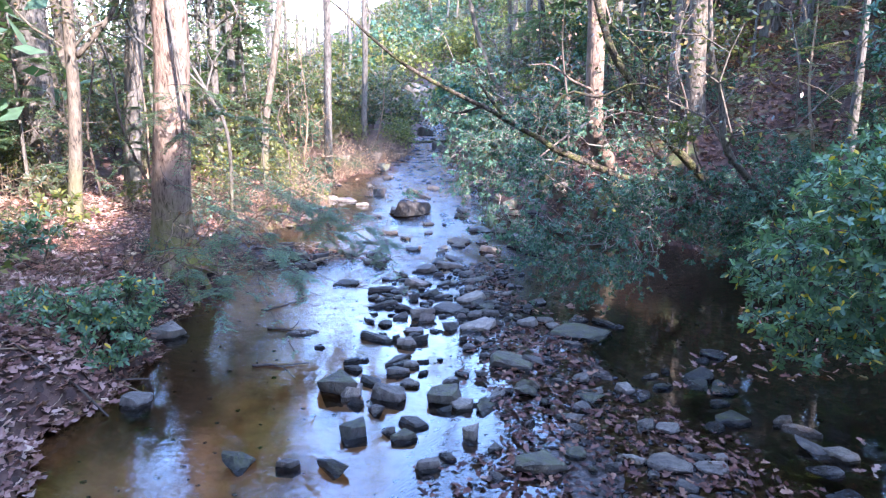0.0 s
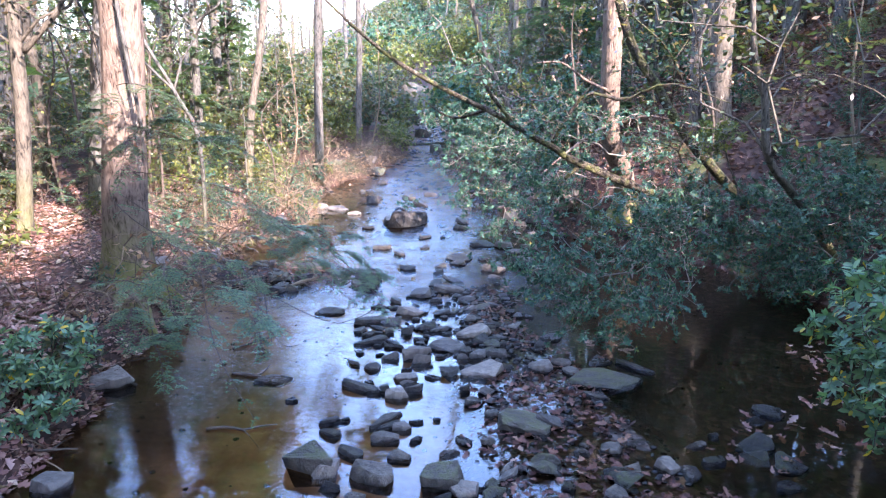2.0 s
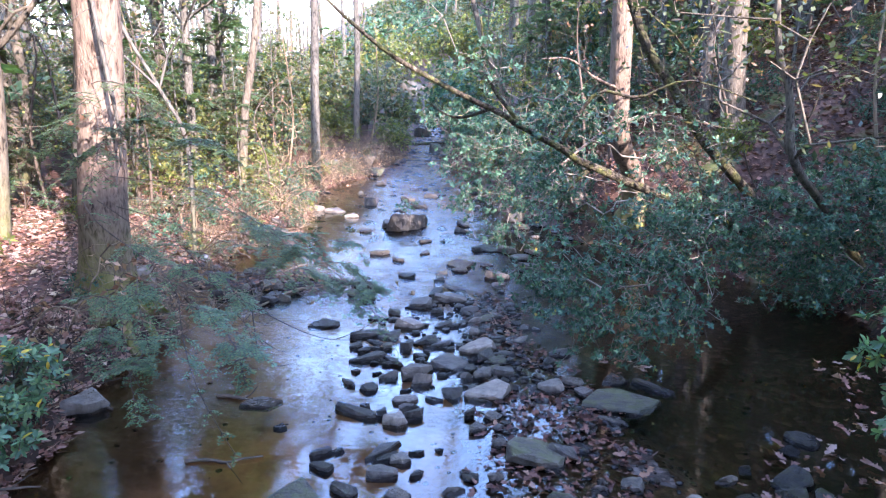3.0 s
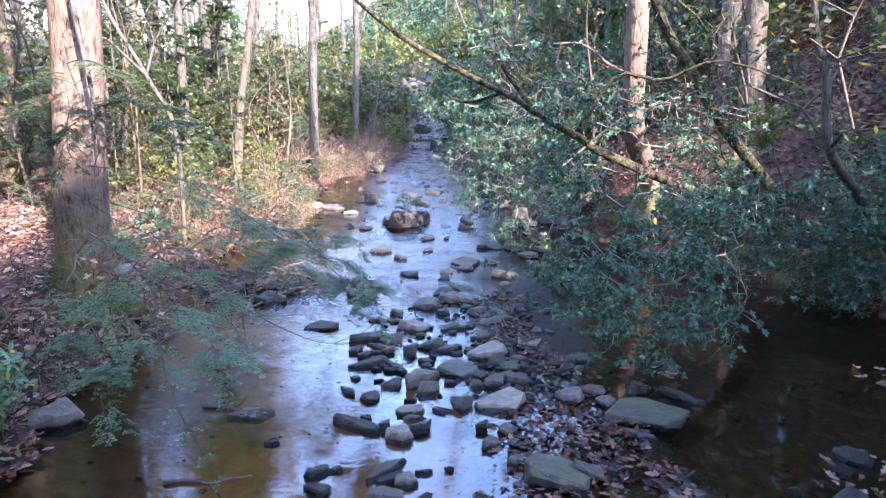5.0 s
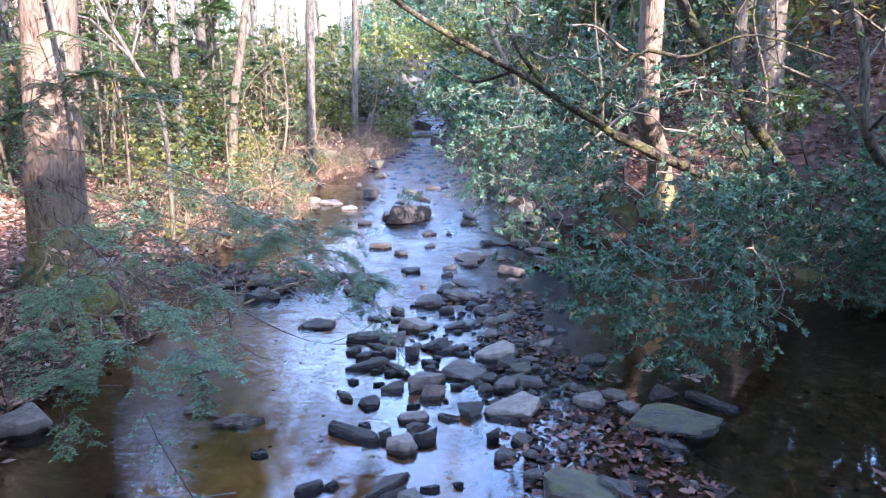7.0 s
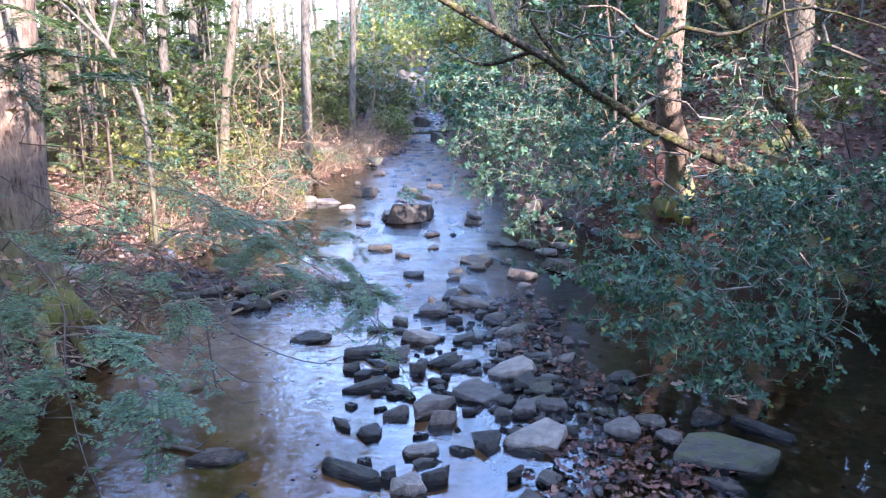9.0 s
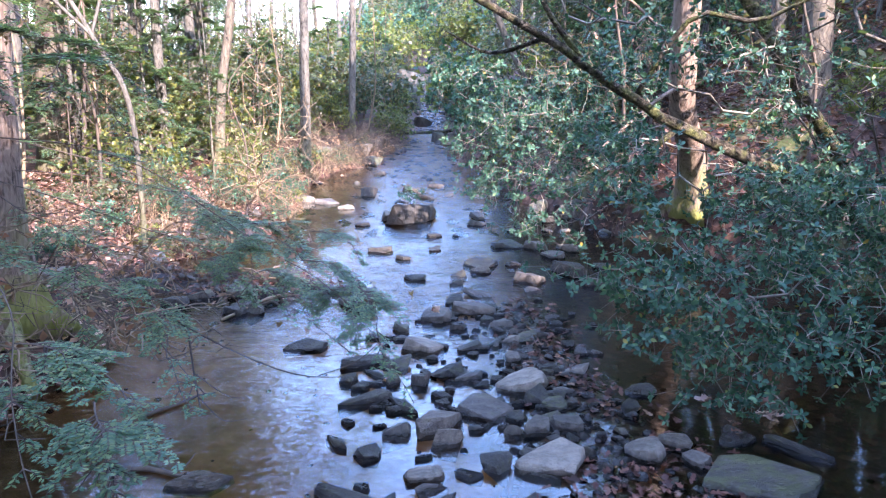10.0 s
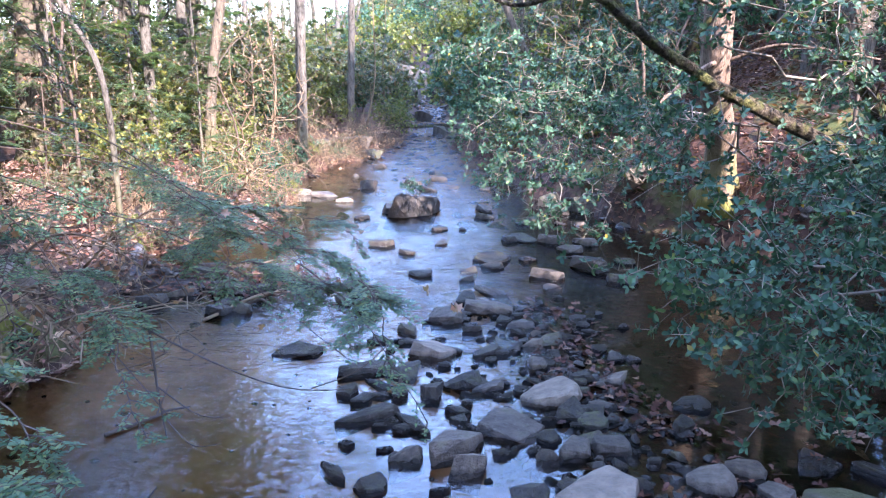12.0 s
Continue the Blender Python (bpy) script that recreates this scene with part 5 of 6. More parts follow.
# tall hemlocks, bare below and dense above, added on both sides of the creek
x, y = -16.5, 17.0
z = float(ground_height(x, y))
tall = tree("conifer", [(x, y, z), (x, y, z + 4), (x + 0.1, y, z + 8)], [0.2, 0.17, 0.15, 0.1, 0.03], BARK_DARK, "tall hemlock with a bare lower trunk and dark crown, added to block light", 17, (), 700, HEMLOCK, 97, 0.4, 10, 2.7, 0.42, "tall hemlocks", 0.2)
# their crowns, above view, block sun and sky and darken the reflections
for x, y, s in ((-12.2, 13.6, 0.9), (-8.3, 21.8, 0.7), (-9.8, 27.5, 0.95), (-15.0, 16.5, 1.1), (-19.5, 30.0, 1.15), (-10.9, 9.6, 1.0), (-18.5, 21.5, 1.2), (-13.8, 12.5, 1.1), (8.6, 17.0, 0.75), (9.8, 13.0, 0.62), (10.8, 19.5, 0.85), (8.0, 22.0, 0.85), (12.2, 15.5, 0.75), (7.2, 26.5, 0.9), (13.5, 10.5, 0.6), (12.0, 24.0, 1.1), (9.4, 5.4, 0.45), (8.4, 6.2, 0.4), (8.0, 1.6, 0.5), (9.8, -0.6, 0.5)):
    copy_thing(tall, pose(x, y, float(ground_height(x, y)) - 0.1, 0, 0, 83 * x) @ Matrix.Scale(s, 4))

# woods where the creek bends away
for k in range(70):
    y = rng.uniform(58, 125)
    x = rng.uniform(-20, 10)
    el, er = bank_edges(y)
    if not el - 3 < x < er + 3:
        copy_thing(kinds[rng.integers(4)], pose(x, y, float(ground_height(x, y)) - 0.1, rng.normal(0, 3), rng.normal(0, 3), rng.uniform(0, 360)) @ Matrix.Scale(rng.uniform(0.55, 0.95), 4))

for k in range(34):
    y = rng.uniform(52, 105)
    x = bank_edges(y)[0] - 3.5 - rng.uniform(0, 22)
    copy_thing(kinds[rng.integers(4)], pose(x, y, float(ground_height(x, y)) - 0.1, rng.normal(0, 3), rng.normal(0, 3), rng.uniform(0, 360)) @ Matrix.Scale(rng.uniform(0.6, 0.9), 4))

# dense unseen evergreens added on the slope behind to keep the near creek in shade
x, y = 9.0, -7.0
z = float(ground_height(x, y))
ever = tree("conifer", [(x, y, z), (x, y, z + 3), (x, y, z + 6)], [0.22, 0.2, 0.17, 0.12, 0.03], BARK_DARK, "dense dark evergreen added for shade, mostly out of view", 9, (), 420, HEMLOCK, 90, 0.3, 10, 2.4, 0.15, "evergreens on the slope", 0.34)
for x, y, s in ((6.0, -8.0, 0.95), (12.0, -5.5, 0.75), (9.5, -10.5, 1.1), (5.5, -4.0, 0.7), (13.5, -9.0, 1.0), (8.5, -3.5, 0.85), (11.5, -1.5, 0.58), (17.5, 4.5, 0.8), (12.7, 1.4, 0.6), (12.5, 6.0, 0.5), (11.6, 9.6, 0.6), (15.5, 6.0, 0.9), (2.5, -9.5, 1.0), (14.0, 10.0, 0.85), (16.5, 14.0, 0.9), (-2.0, -12.0, 1.0), (-7.0, -9.0, 1.1), (-10.0, -3.0, 1.0), (-12.0, 4.0, 1.1), (-6.5, -2.5, 0.9), (-15.0, -8.0, 1.2), (5.5, -14.0, 1.2), (2.6, -5.4, 1.15), (1.0, -8.0, 1.2), (4.6, -6.4, 1.1), (-0.5, -10.5, 1.2)):
    copy_thing(ever, pose(x, y, float(ground_height(x, y)) - 0.1, 0, 0, 97 * x) @ Matrix.Scale(s, 4))

# larger ones added at the sides, mostly out of view, to cut skylight
for x, y, s in ((-13.0, 9.0, 1.7), (-15.5, 13.5, 1.8), (-17.0, 4.0, 1.9), (-13.5, -1.0, 1.6), (-19.0, 9.5, 2.0), (-10.5, -7.5, 1.5), (14.5, 18.5, 1.2), (12.5, 24.0, 1.3), (17.0, 22.0, 1.4), (10.5, 31.0, 1.4)):
    copy_thing(ever, pose(x, y, float(ground_height(x, y)) - 0.1, 0, 0, 71 * x) @ Matrix.Scale(s, 4))

# broad unseen crowns added over the near banks as a roof against skylight
x, y = -10.0, 3.4
z = float(ground_height(x, y))
broad = tree("tree", [(x, y, z), (x, y, z + 4), (x + 0.2, y, z + 9)], [0.34, 0.3, 0.26, 0.2, 0.06], BARK_DARK, "tall forest tree with a broad leafy crown, added to cut skylight", 16, (), 330, SHRUB, 91, 0.5, 12, 7.5, 0.62, "tall trees over the near banks", 0.42)
for x, y, s, a in ((-8.0, -4.5, 1.05, 80), (-13.5, 0.0, 1.1, 150), (-2.5, -6.0, 1.05, 20), (10.2, 15.8, 0.8, 200), (13.0, 19.5, 0.9, 10), (9.5, 21.0, 0.8, 120), (-12.5, 9.4, 0.95, 50)):
    copy_thing(broad, pose(x, y, float(ground_height(x, y)) - 0.1, 0, 0, a) @ Matrix.Scale(s, 4))

bushes = []
for k in range(5):
    x, y = ((-8.0, 19.0), (-6.5, 16.5), (-9.5, 15.5), (3.0, 20.5), (6.5, 13.0))[k]
    z = float(ground_height(x, y))
    h = (2.4, 1.6, 3.0, 2.2, 1.6)[k]
    bushes.append(shrub("shrub", (x, y, z), [(x, y, z + h * 0.6, 1.0, 1.0, h * 0.42), (x + 0.7, y + 0.2, z + h * 0.45, 0.7, 0.8, h * 0.35), (x - 0.6, y - 0.3, z + h * 0.5, 0.7, 0.7, h * 0.38)], 390, 70 + k,
                        "loose evergreen understory shrub", "shrub", (SHRUB, YELLOWGREEN, SHRUB, LAUREL, LAUREL)[k], "shrubs of the understory", per=8, length=0.07, width=0.035, bare=0.12, shell=0.2, blunt=None))
thickets = []
for k in range(3):
    x, y = ((-9.0, 31.0), (-13.0, 34.0), (5.5, 30.0))[k]
    z = float(ground_height(x, y))
    thickets.append(shrub("thicket", (x, y, z), [(x, y, z + 1.7, 1.7, 1.5, 1.3), (x + 1.0, y, z + 1.1, 1.2, 1.2, 0.9)], 260, 75 + k, "dense distant evergreen thicket", "shrub", (SHRUB, YELLOWGREEN, LAUREL)[k], "distant thickets", per=6, length=0.17, width=0.085, shell=0.2, blunt=None))
for k in range(230):
    for _ in range(50):
        y = 13.5 + 46 * rng.random() ** 1.35
        el, er = bank_edges(y)
        left = rng.random() < 0.68
        x = (el - (2.4 if y > 22 else 0.7) - rng.random() ** 1.2 * 17) if left else (er + 0.6 + rng.random() ** 2.2 * 12)
        if not (y < 20.5 and -10.5 < x < 0) and not (y < 17.5 and x > 0 and x < 9):
            break
    b = thickets[rng.choice(3, p=(0.5, 0.42, 0.08))] if y > 30 else bushes[rng.choice(5, p=(0.3, 0.34, 0.26, 0.06, 0.04) if left else (0.1, 0.1, 0.05, 0.4, 0.35))]
    copy_thing(b, pose(x, y, float(ground_height(x, y)), 0, 0, rng.uniform(0, 360)) @ Matrix.Scale(rng.uniform(0.7, 1.75) * (0.7 if y > 30 else 1), 4))

for k in range(40):
    y = rng.uniform(52, 115)
    x = rng.uniform(-34, 24)
    el, er = bank_edges(y)
    if el - 2.2 < x < er + 2.2:
        continue
    copy_thing(thickets[rng.integers(3)], pose(x, y, float(ground_height(x, y)), 0, 0, rng.uniform(0, 360)) @ Matrix.Scale(rng.uniform(1.2, 2.2), 4))

for k in range(16):
    y = rng.uniform(25, 50)
    x = bank_edges(y)[0] - 1.5 - 20 * rng.random()
    copy_thing(thickets[(0, 1, 1)[k % 3]], pose(x, y, float(ground_height(x, y)) - 0.2, 0, 0, rng.uniform(0, 360)) @ Matrix.Scale(rng.uniform(1.0, 1.7), 4))

# sunlit yellow-green shrubs by the creek
for (x, y), h, r, n, sd in (((0.9, 24.6), 1.9, 0.7, 260, 1), ((-6.3, 21.6), 1.3, 0.9, 260, 2), ((-5.4, 30.5), 1.7, 0.8, 240, 3), ((-5.4, 19.0), 1.0, 0.6, 150, 4), ((2.3, 21.0), 1.2, 0.7, 180, 5)):
    z = float(ground_height(x, y))
    shrub("shrub", (x, y, z), [(x, y, z + h * 0.65, r, r, h * 0.4), (x + 0.4 * r, y, z + h * 0.4, r * 0.8, r * 0.8, h * 0.3)], n, 170 + sd, "sunlit yellow-green shrub beside the creek", "shrub", YELLOWGREEN, per=6, length=0.11, width=0.045, shell=0.2)
shrub("shrub", (5.0, 12.6, 1.2), [(4.1, 11.7, 2.7, 0.42, 0.35, 0.28)], 110, 176, "sunlit light-green leafy branch above the bank", "shrub", YELLOWGREEN, per=6, length=0.08, width=0.035)
shrub("mountain_laurel", (7.2, 8.4, 1.6), [(5.3, 7.4, 3.9, 0.9, 0.6, 0.6), (5.9, 8.2, 3.2, 0.8, 0.6, 0.7)], 380, 177, "dark overhanging laurel on the hillside", "shrub", LAUREL, per=6, length=0.09, width=0.035)
hill = tree("conifer", [(6.9, 11.4, 1.7), (6.85, 11.4, 3.5), (6.8, 11.4, 5)], [0.09, 0.075, 0.06, 0.04, 0.015], BARK_DARK, "young hemlock with sunlit yellow-green boughs", 8, (), 0, HEMLOCK, 95, 0.3, 8, 1.2, 0.6)
o = np.array(hill.location)
for line in ([(6.8, 11.4, 4.6), (5.8, 10.8, 4.4), (5.0, 10.3, 4.05), (4.5, 10.0, 3.8)], [(6.8, 11.4, 4.1), (6.0, 10.9, 4.0), (5.4, 10.5, 3.6)], [(6.8, 11.4, 5.2), (6.0, 10.6, 5.0), (5.3, 10.2, 4.6)], [(6.8, 11.4, 3.5), (6.2, 10.4, 3.3), (5.7, 9.8, 2.9)]):
    bough(rng, np.array(line) - o, 0.55, YELLOWGREEN, hill)

# low laurel on the foot of the hillside
for k in range(20):
    x, y = rng.uniform(5.6, 9.5), rng.uniform(9.5, 18)
    copy_thing(bushes[3 + k % 2], pose(x, y, float(ground_height(x, y)) - 0.15, 0, 0, rng.uniform(0, 360)) @ Matrix.Scale(rng.uniform(0.3, 0.62), 4))

# young hemlocks, and bare saplings, built once and copied
x, y = -9.2, 13.4
z = float(ground_height(x, y))
young = tree("conifer", [(x, y, z), (x, y, z + 1.6), (x + 0.05, y, z + 3.2)], [0.05, 0.04, 0.03, 0.02, 0.008], BARK_DARK, "young hemlock with flat blue-green boughs", 4.6, (), 0, HEMLOCK, 96, 0.3, 7, group="young hemlocks")
for k in range(13):
    a, h = 2.4 * k, 0.7 + 0.27 * k
    d, ln = np.array([math.cos(a), math.sin(a), 0]), 1.75 - 0.10 * k
    bough(rng, [d * 0.03 + (0, 0, h), d * ln * 0.5 + (0, 0, h + 0.12), d * ln + (0, 0, h - 0.12)], 0.5, HEMLOCK, young, 0.066, 0.18, TWIG, 0.010, 0.65)
for x, y, s in ((-7.8, 17.2, 0.95), (-11.5, 14.8, 1.2), (-6.4, 13.2, 0.55), (-5.6, 18.2, 0.7), (-8.6, 21.5, 1.1), (-12.8, 19.0, 1.2), (-10.2, 11.6, 0.8), (-6.9, 25.5, 1.0), (7.6, 17.5, 0.9), (8.6, 13.0, 0.8), (4.2, 20.5, 0.9), (3.0, 26.0, 1.1), (-9.8, 28.0, 1.3), (6.0, 24.0, 1.1), (-9.4, 19.6, 1.6), (-11.6, 23.0, 1.5), (-8.2, 24.4, 1.6), (-7.4, 29.5, 1.1), (-13.8, 17.4, 1.4), (-15.5, 22.0, 2.4), (-10.6, 31.0, 1.6), (-6.6, 35.0, 1.3), (-12.4, 14.6, 1.6), (5.6, 29.0, 2.1), (3.6, 33.0, 2.2)):
    copy_thing(young, pose(x, y, float(ground_height(x, y)) - 0.05, 0, 0, 53 * x) @ Matrix.Scale(s, 4))


def sapling(x, y, h, seed, mat, label):
    """A bare young tree: a thin crooked stem and fine branches."""
    g = np.random.default_rng(seed)
    z = float(ground_height(x, y))
    root = thing("sapling", (x, y, z), label, "tree", "bare saplings")
    line = spline([(0, 0, -0.1), (g.normal(0, 0.08), g.normal(0, 0.08), h * 0.35), (g.normal(0, 0.2), g.normal(0, 0.2), h * 0.7), (g.normal(0, 0.35), g.normal(0, 0.35), h)], 14)
    put("stem", *tube(line, [0.008 * h, 0.0055 * h, 0.003], 6, 0.05, seed), mat, root)
    tips = blob_points([(0, 0, h * 0.75, h * 0.24, h * 0.24, h * 0.28), (0, 0, h * 0.5, h * 0.22, h * 0.22, h * 0.2)], 70, g, 0.25)
    pos, par, is_tip = grow(line[4], tips, g, 0.04, 0.3)
    rad = np.minimum(pipe(par, 0.0026, 2.6), 0.016)
    k = np.arange(1, len(par))
    put("branchwork", *sticks(pos[par[k]], pos[k], rad[par[k]] * 0.5 + rad[k] * 0.5, rad[k], 3), mat, root, kind="stuff")
    n = 60
    at = pos[is_tip[g.integers(0, len(is_tip), n)]]
    put("leaves", *quads(at, rand_dirs(n, g) - (0, 0, 0.4), rand_dirs(n, g), 0.07, 0.045), (DRYLEAF, YELLOWGREEN)[seed % 2], root, kind="stuff")
    return root


bare = [sapling(-6.8, 15.9, 4.2, 1, TWIG, "thin bare sapling with brown twigs"), sapling(-4.8, 18.0, 3.4, 2, TWIG, "thin bare sapling with a few green leaves"), sapling(-8.3, 18.6, 5.0, 3, DEADWOOD, "thin bare sapling with pale twigs"), sapling(3.8, 18.4, 4.0, 4, TWIG, "thin bare sapling with a few green leaves")]
for k in range(58):
    y = 13.5 + 26 * rng.random() ** 1.2
    el, er = bank_edges(y)
    x = el - 0.4 - 9 * rng.random() if rng.random() < 0.66 else er + 0.5 + 7 * rng.random()
    copy_thing(bare[rng.integers(4)], pose(x, y, float(ground_height(x, y)), rng.normal(0, 6), rng.normal(0, 6), rng.uniform(0, 360)) @ Matrix.Scale(rng.uniform(0.6, 1.4), 4))

# ---- fallen leaves ----


def litter(name, n, box, seed, mat, label, keep, lobed=False):
    g = np.random.default_rng(seed)
    x, y = g.uniform(box[0], box[1], n * 3), g.uniform(box[2], box[3], n * 3)
    ok = np.where(keep(x, y, g.random(n * 3)))[0][:n]
    x, y = x[ok], y[ok]
    z = np.maximum(ground_height(x, y), water_level(y) + 0.004) + g.uniform(0.004, 0.035, len(x))
    P = np.stack([x, y, z], -1)
    a = g.uniform(0, 6.28, len(x))
    D = np.stack([np.cos(a), np.sin(a), g.normal(0, 0.25, len(x))], -1)
    N = np.array([0, 0, 1.0]) + g.normal(0, 0.35, D.shape)
    L = g.uniform(0.05, 0.13, len(x)) * (0.75 if mat == WETLEAF else 1.0)
    shape = lobed_leaves(P, D, N, L * 1.25, g) if lobed else leaves(P, D, N, L, L * 0.62, g.uniform(-0.3, 0.3), 0.35)
    ob = put(name, *shape, mat, kind="stuff")
    tagged(ob, label, "leaves")


def on_left(x, y, u):
    return (x < bank_edges(y)[0] + 0.1) & (u < np.interp(bank_edges(y)[0] - x, [0, 3, 9], [1, 0.9, 0.45]))


def on_right(x, y, u):
    return x > bank_edges(y)[1] - 0.05


def on_bar(x, y, u):
    return (bar_height(x, y) * np.interp(x, [-0.8, 0.2, 0.9], [0.08, 0.5, 1.0]) > 0.25 + 0.6 * u) & (lumps(x, y, 2.4, 12) > -0.25)


litter("leaf_litter", 30000, (-11, -2.5, 4, 24), 3, FALLEN, "brown fallen oak leaves covering the bank", on_left)
litter("leaf_litter", 34000, (2.5, 11, 8, 24), 4, HILLLEAF, "red-brown fallen leaves on the steep hillside", on_right)
litter("leaf_litter", 3000, (-1, 4.6, 3.4, 12.8), 5, WETLEAF, "wet brown leaves caught between the stones", on_bar, True)


# ---- dead brush ----


def bare_bush(base, blobs, tips, seed, label, mat=DEADWOOD, r0=0.0024, name="dead_branch", sag=0.05, shell=0.3, dry=0):
    g = np.random.default_rng(seed)
    root = thing(name, base, label, "branch", "dead branches")
    pts = blob_points(blobs, tips, g, shell) - np.asarray(base)
    pos, par, is_tip = grow((0, 0, -0.05), pts, g, sag, 0.2)
    rad = pipe(par, r0, 2.6)
    k = np.arange(1, len(par))
    put("branchwork", *sticks(pos[par[k]], pos[k], rad[par[k]] * 0.5 + rad[k] * 0.5, rad[k], 4), mat, root, kind="stuff")
    if dry:
        t = pos[is_tip[:dry]]
        put("dry_leaves", *leaves(t, rand_dirs(len(t), g) * (1, 1, 0.4) - (0, 0, 0.5), rand_dirs(len(t), g), 0.10, 0.065), DRYLEAF, root, kind="stuff")
    return root


bare_bush((-3.6, 14.5, 1.0), [(-2.9, 13.6, 2.9, 0.5, 0.5, 0.5), (-2.5, 13.3, 2.3, 0.7, 0.5, 0.6), (-3.2, 13.8, 1.9, 0.6, 0.6, 0.6)], 230, 1, "sunlit tangle of pale dead twigs above the bank", r0=0.0034)
bare_bush((-3.7, 12.4, 0.8), [(-2.3, 11.4, 1.2, 0.8, 0.5, 0.4), (-3.0, 12.0, 1.3, 0.7, 0.5, 0.5)], 150, 2, "grey-brown dead branches hanging over the bank", r0=0.0032, dry=30)
bare_bush((-4.4, 9.2, 0.8), [(-3.2, 8.8, 1.0, 0.8, 0.5, 0.4), (-2.6, 8.4, 1.1, 0.7, 0.4, 0.3), (-3.6, 9.4, 1.5, 0.6, 0.5, 0.4)], 210, 3, "pale dead branches with a few dry oak leaves", r0=0.0034, dry=46)
bare_bush((-4.3, 10.8, 0.9), [(-3.6, 10.4, 1.3, 0.7, 0.5, 0.5), (-4.0, 11.2, 1.3, 0.6, 0.6, 0.5)], 130, 4, "brittle brown brush on the creek bank", TWIG, dry=16)
bare_bush((-4.2, 16.8, 0.7), [(-3.7, 16.4, 1.1, 0.8, 0.8, 0.5), (-4.6, 17.0, 1.3, 0.9, 0.8, 0.6)], 160, 5, "dry pale brush on the sunlit bank")
bare_bush((-4.4, 21.8, 0.7), [(-4.0, 21.6, 1.2, 1.2, 1.0, 0.7), (-3.6, 22.6, 1.0, 0.8, 0.8, 0.6)], 200, 6, "dense dry brush on the sunlit bank")
bare_bush((2.6, 16.6, 1.3), [(1.6, 14.8, 3.6, 0.9, 0.8, 0.7), (2.2, 15.3, 3.2, 0.8, 0.8, 0.8), (1.0, 14.2, 3.1, 0.7, 0.7, 0.6)], 150, 7, "pale bare branches over evergreen shrubs")
bare_bush((-4.25, 10.4, 0.85), [(-3.2, 9.9, 0.75, 0.6, 0.4, 0.3), (-2.6, 9.7, 0.55, 0.5, 0.4, 0.25)], 90, 9, "tangle of tan dead branches at the foot of the bank", r0=0.0042, dry=22)
bare_bush((-4.3, 11.8, 0.85), [(-3.5, 11.2, 0.8, 0.6, 0.5, 0.35), (-2.7, 11.0, 0.6, 0.6, 0.4, 0.25)], 90, 10, "tangle of tan dead branches at the foot of the bank", r0=0.004, dry=18)
bare_bush((-4.3, 8.0, 0.85), [(-3.7, 7.9, 0.8, 0.5, 0.5, 0.3), (-3.2, 8.3, 0.55, 0.4, 0.4, 0.25)], 70, 11, "brown brittle branches drooping off the near bank", TWIG, r0=0.004, dry=20)
bare_bush((4.5, 12.6, 1.4), [(2.9, 11.3, 2.8, 0.8, 0.6, 0.6), (3.4, 11.8, 3.4, 0.8, 0.6, 0.6)], 120, 8, "bare twigs among the laurel", TWIG)


# ---- clutter of the wooded bank: brush, saplings and fallen sticks, built once and copied ----
rng = np.random.default_rng(55)
brush = []
for k in range(4):
    x, y = ((-5.6, 12.2), (-6.4, 14.8), (-4.9, 15.2), (-6.0, 9.0))[k]
    z = float(ground_height(x, y))
    brush.append(bare_bush((x, y, z), [(x, y, z + 0.55, 0.5, 0.5, 0.4), (x + 0.3, y, z + 0.35, 0.6, 0.5, 0.25)], 80, 20 + k, ("brittle brown brush among leaf litter", "pale dry brush among leaf litter")[k % 2], (TWIG, DEADWOOD)[k % 2], 0.0022, "brush", dry=(8, 0)[k % 2]))
for k in range(64):
    y = 6.0 + 24 * rng.random()
    el, er = bank_edges(y)
    x = el - 0.15 - 5.5 * rng.random() ** 1.4 if rng.random() < 0.78 else er + 0.2 + 2.5 * rng.random()
    copy_thing(brush[rng.integers(4)], pose(x, y, float(ground_height(x, y)), 0, 0, rng.uniform(0, 360)) @ Matrix.Scale(rng.uniform(0.5, 1.3), 4))
small = []
for k in range(3):
    x, y = ((-5.0, 11.6), (-7.2, 10.2), (-5.9, 16.2))[k]
    z = float(ground_height(x, y))
    small.append(shrub("seedling", (x, y, z), [(x, y, z + 0.35, 0.35, 0.35, 0.22)], 45, 80 + k, "low evergreen seedling in the leaf litter", "shrub", (LAUREL, SHRUB, YELLOWGREEN)[k], "seedlings on the bank", per=6, length=0.08, width=0.034, shell=0.2))
copy_thing(small[0], pose(-1.3, 18.05, 0.3, 0, 0, 40) @ Matrix.Scale(0.9, 4))
for k in range(48):
    y = 5.0 + 20 * rng.random()
    el, er = bank_edges(y)
    x = el - 0.1 - 4.5 * rng.random() ** 1.3 if rng.random() < 0.8 else er + 0.3 + 4 * rng.random()
    copy_thing(small[rng.integers(3)], pose(x, y, float(ground_height(x, y)), 0, 0, rng.uniform(0, 360)) @ Matrix.Scale(rng.uniform(0.6, 1.7), 4))


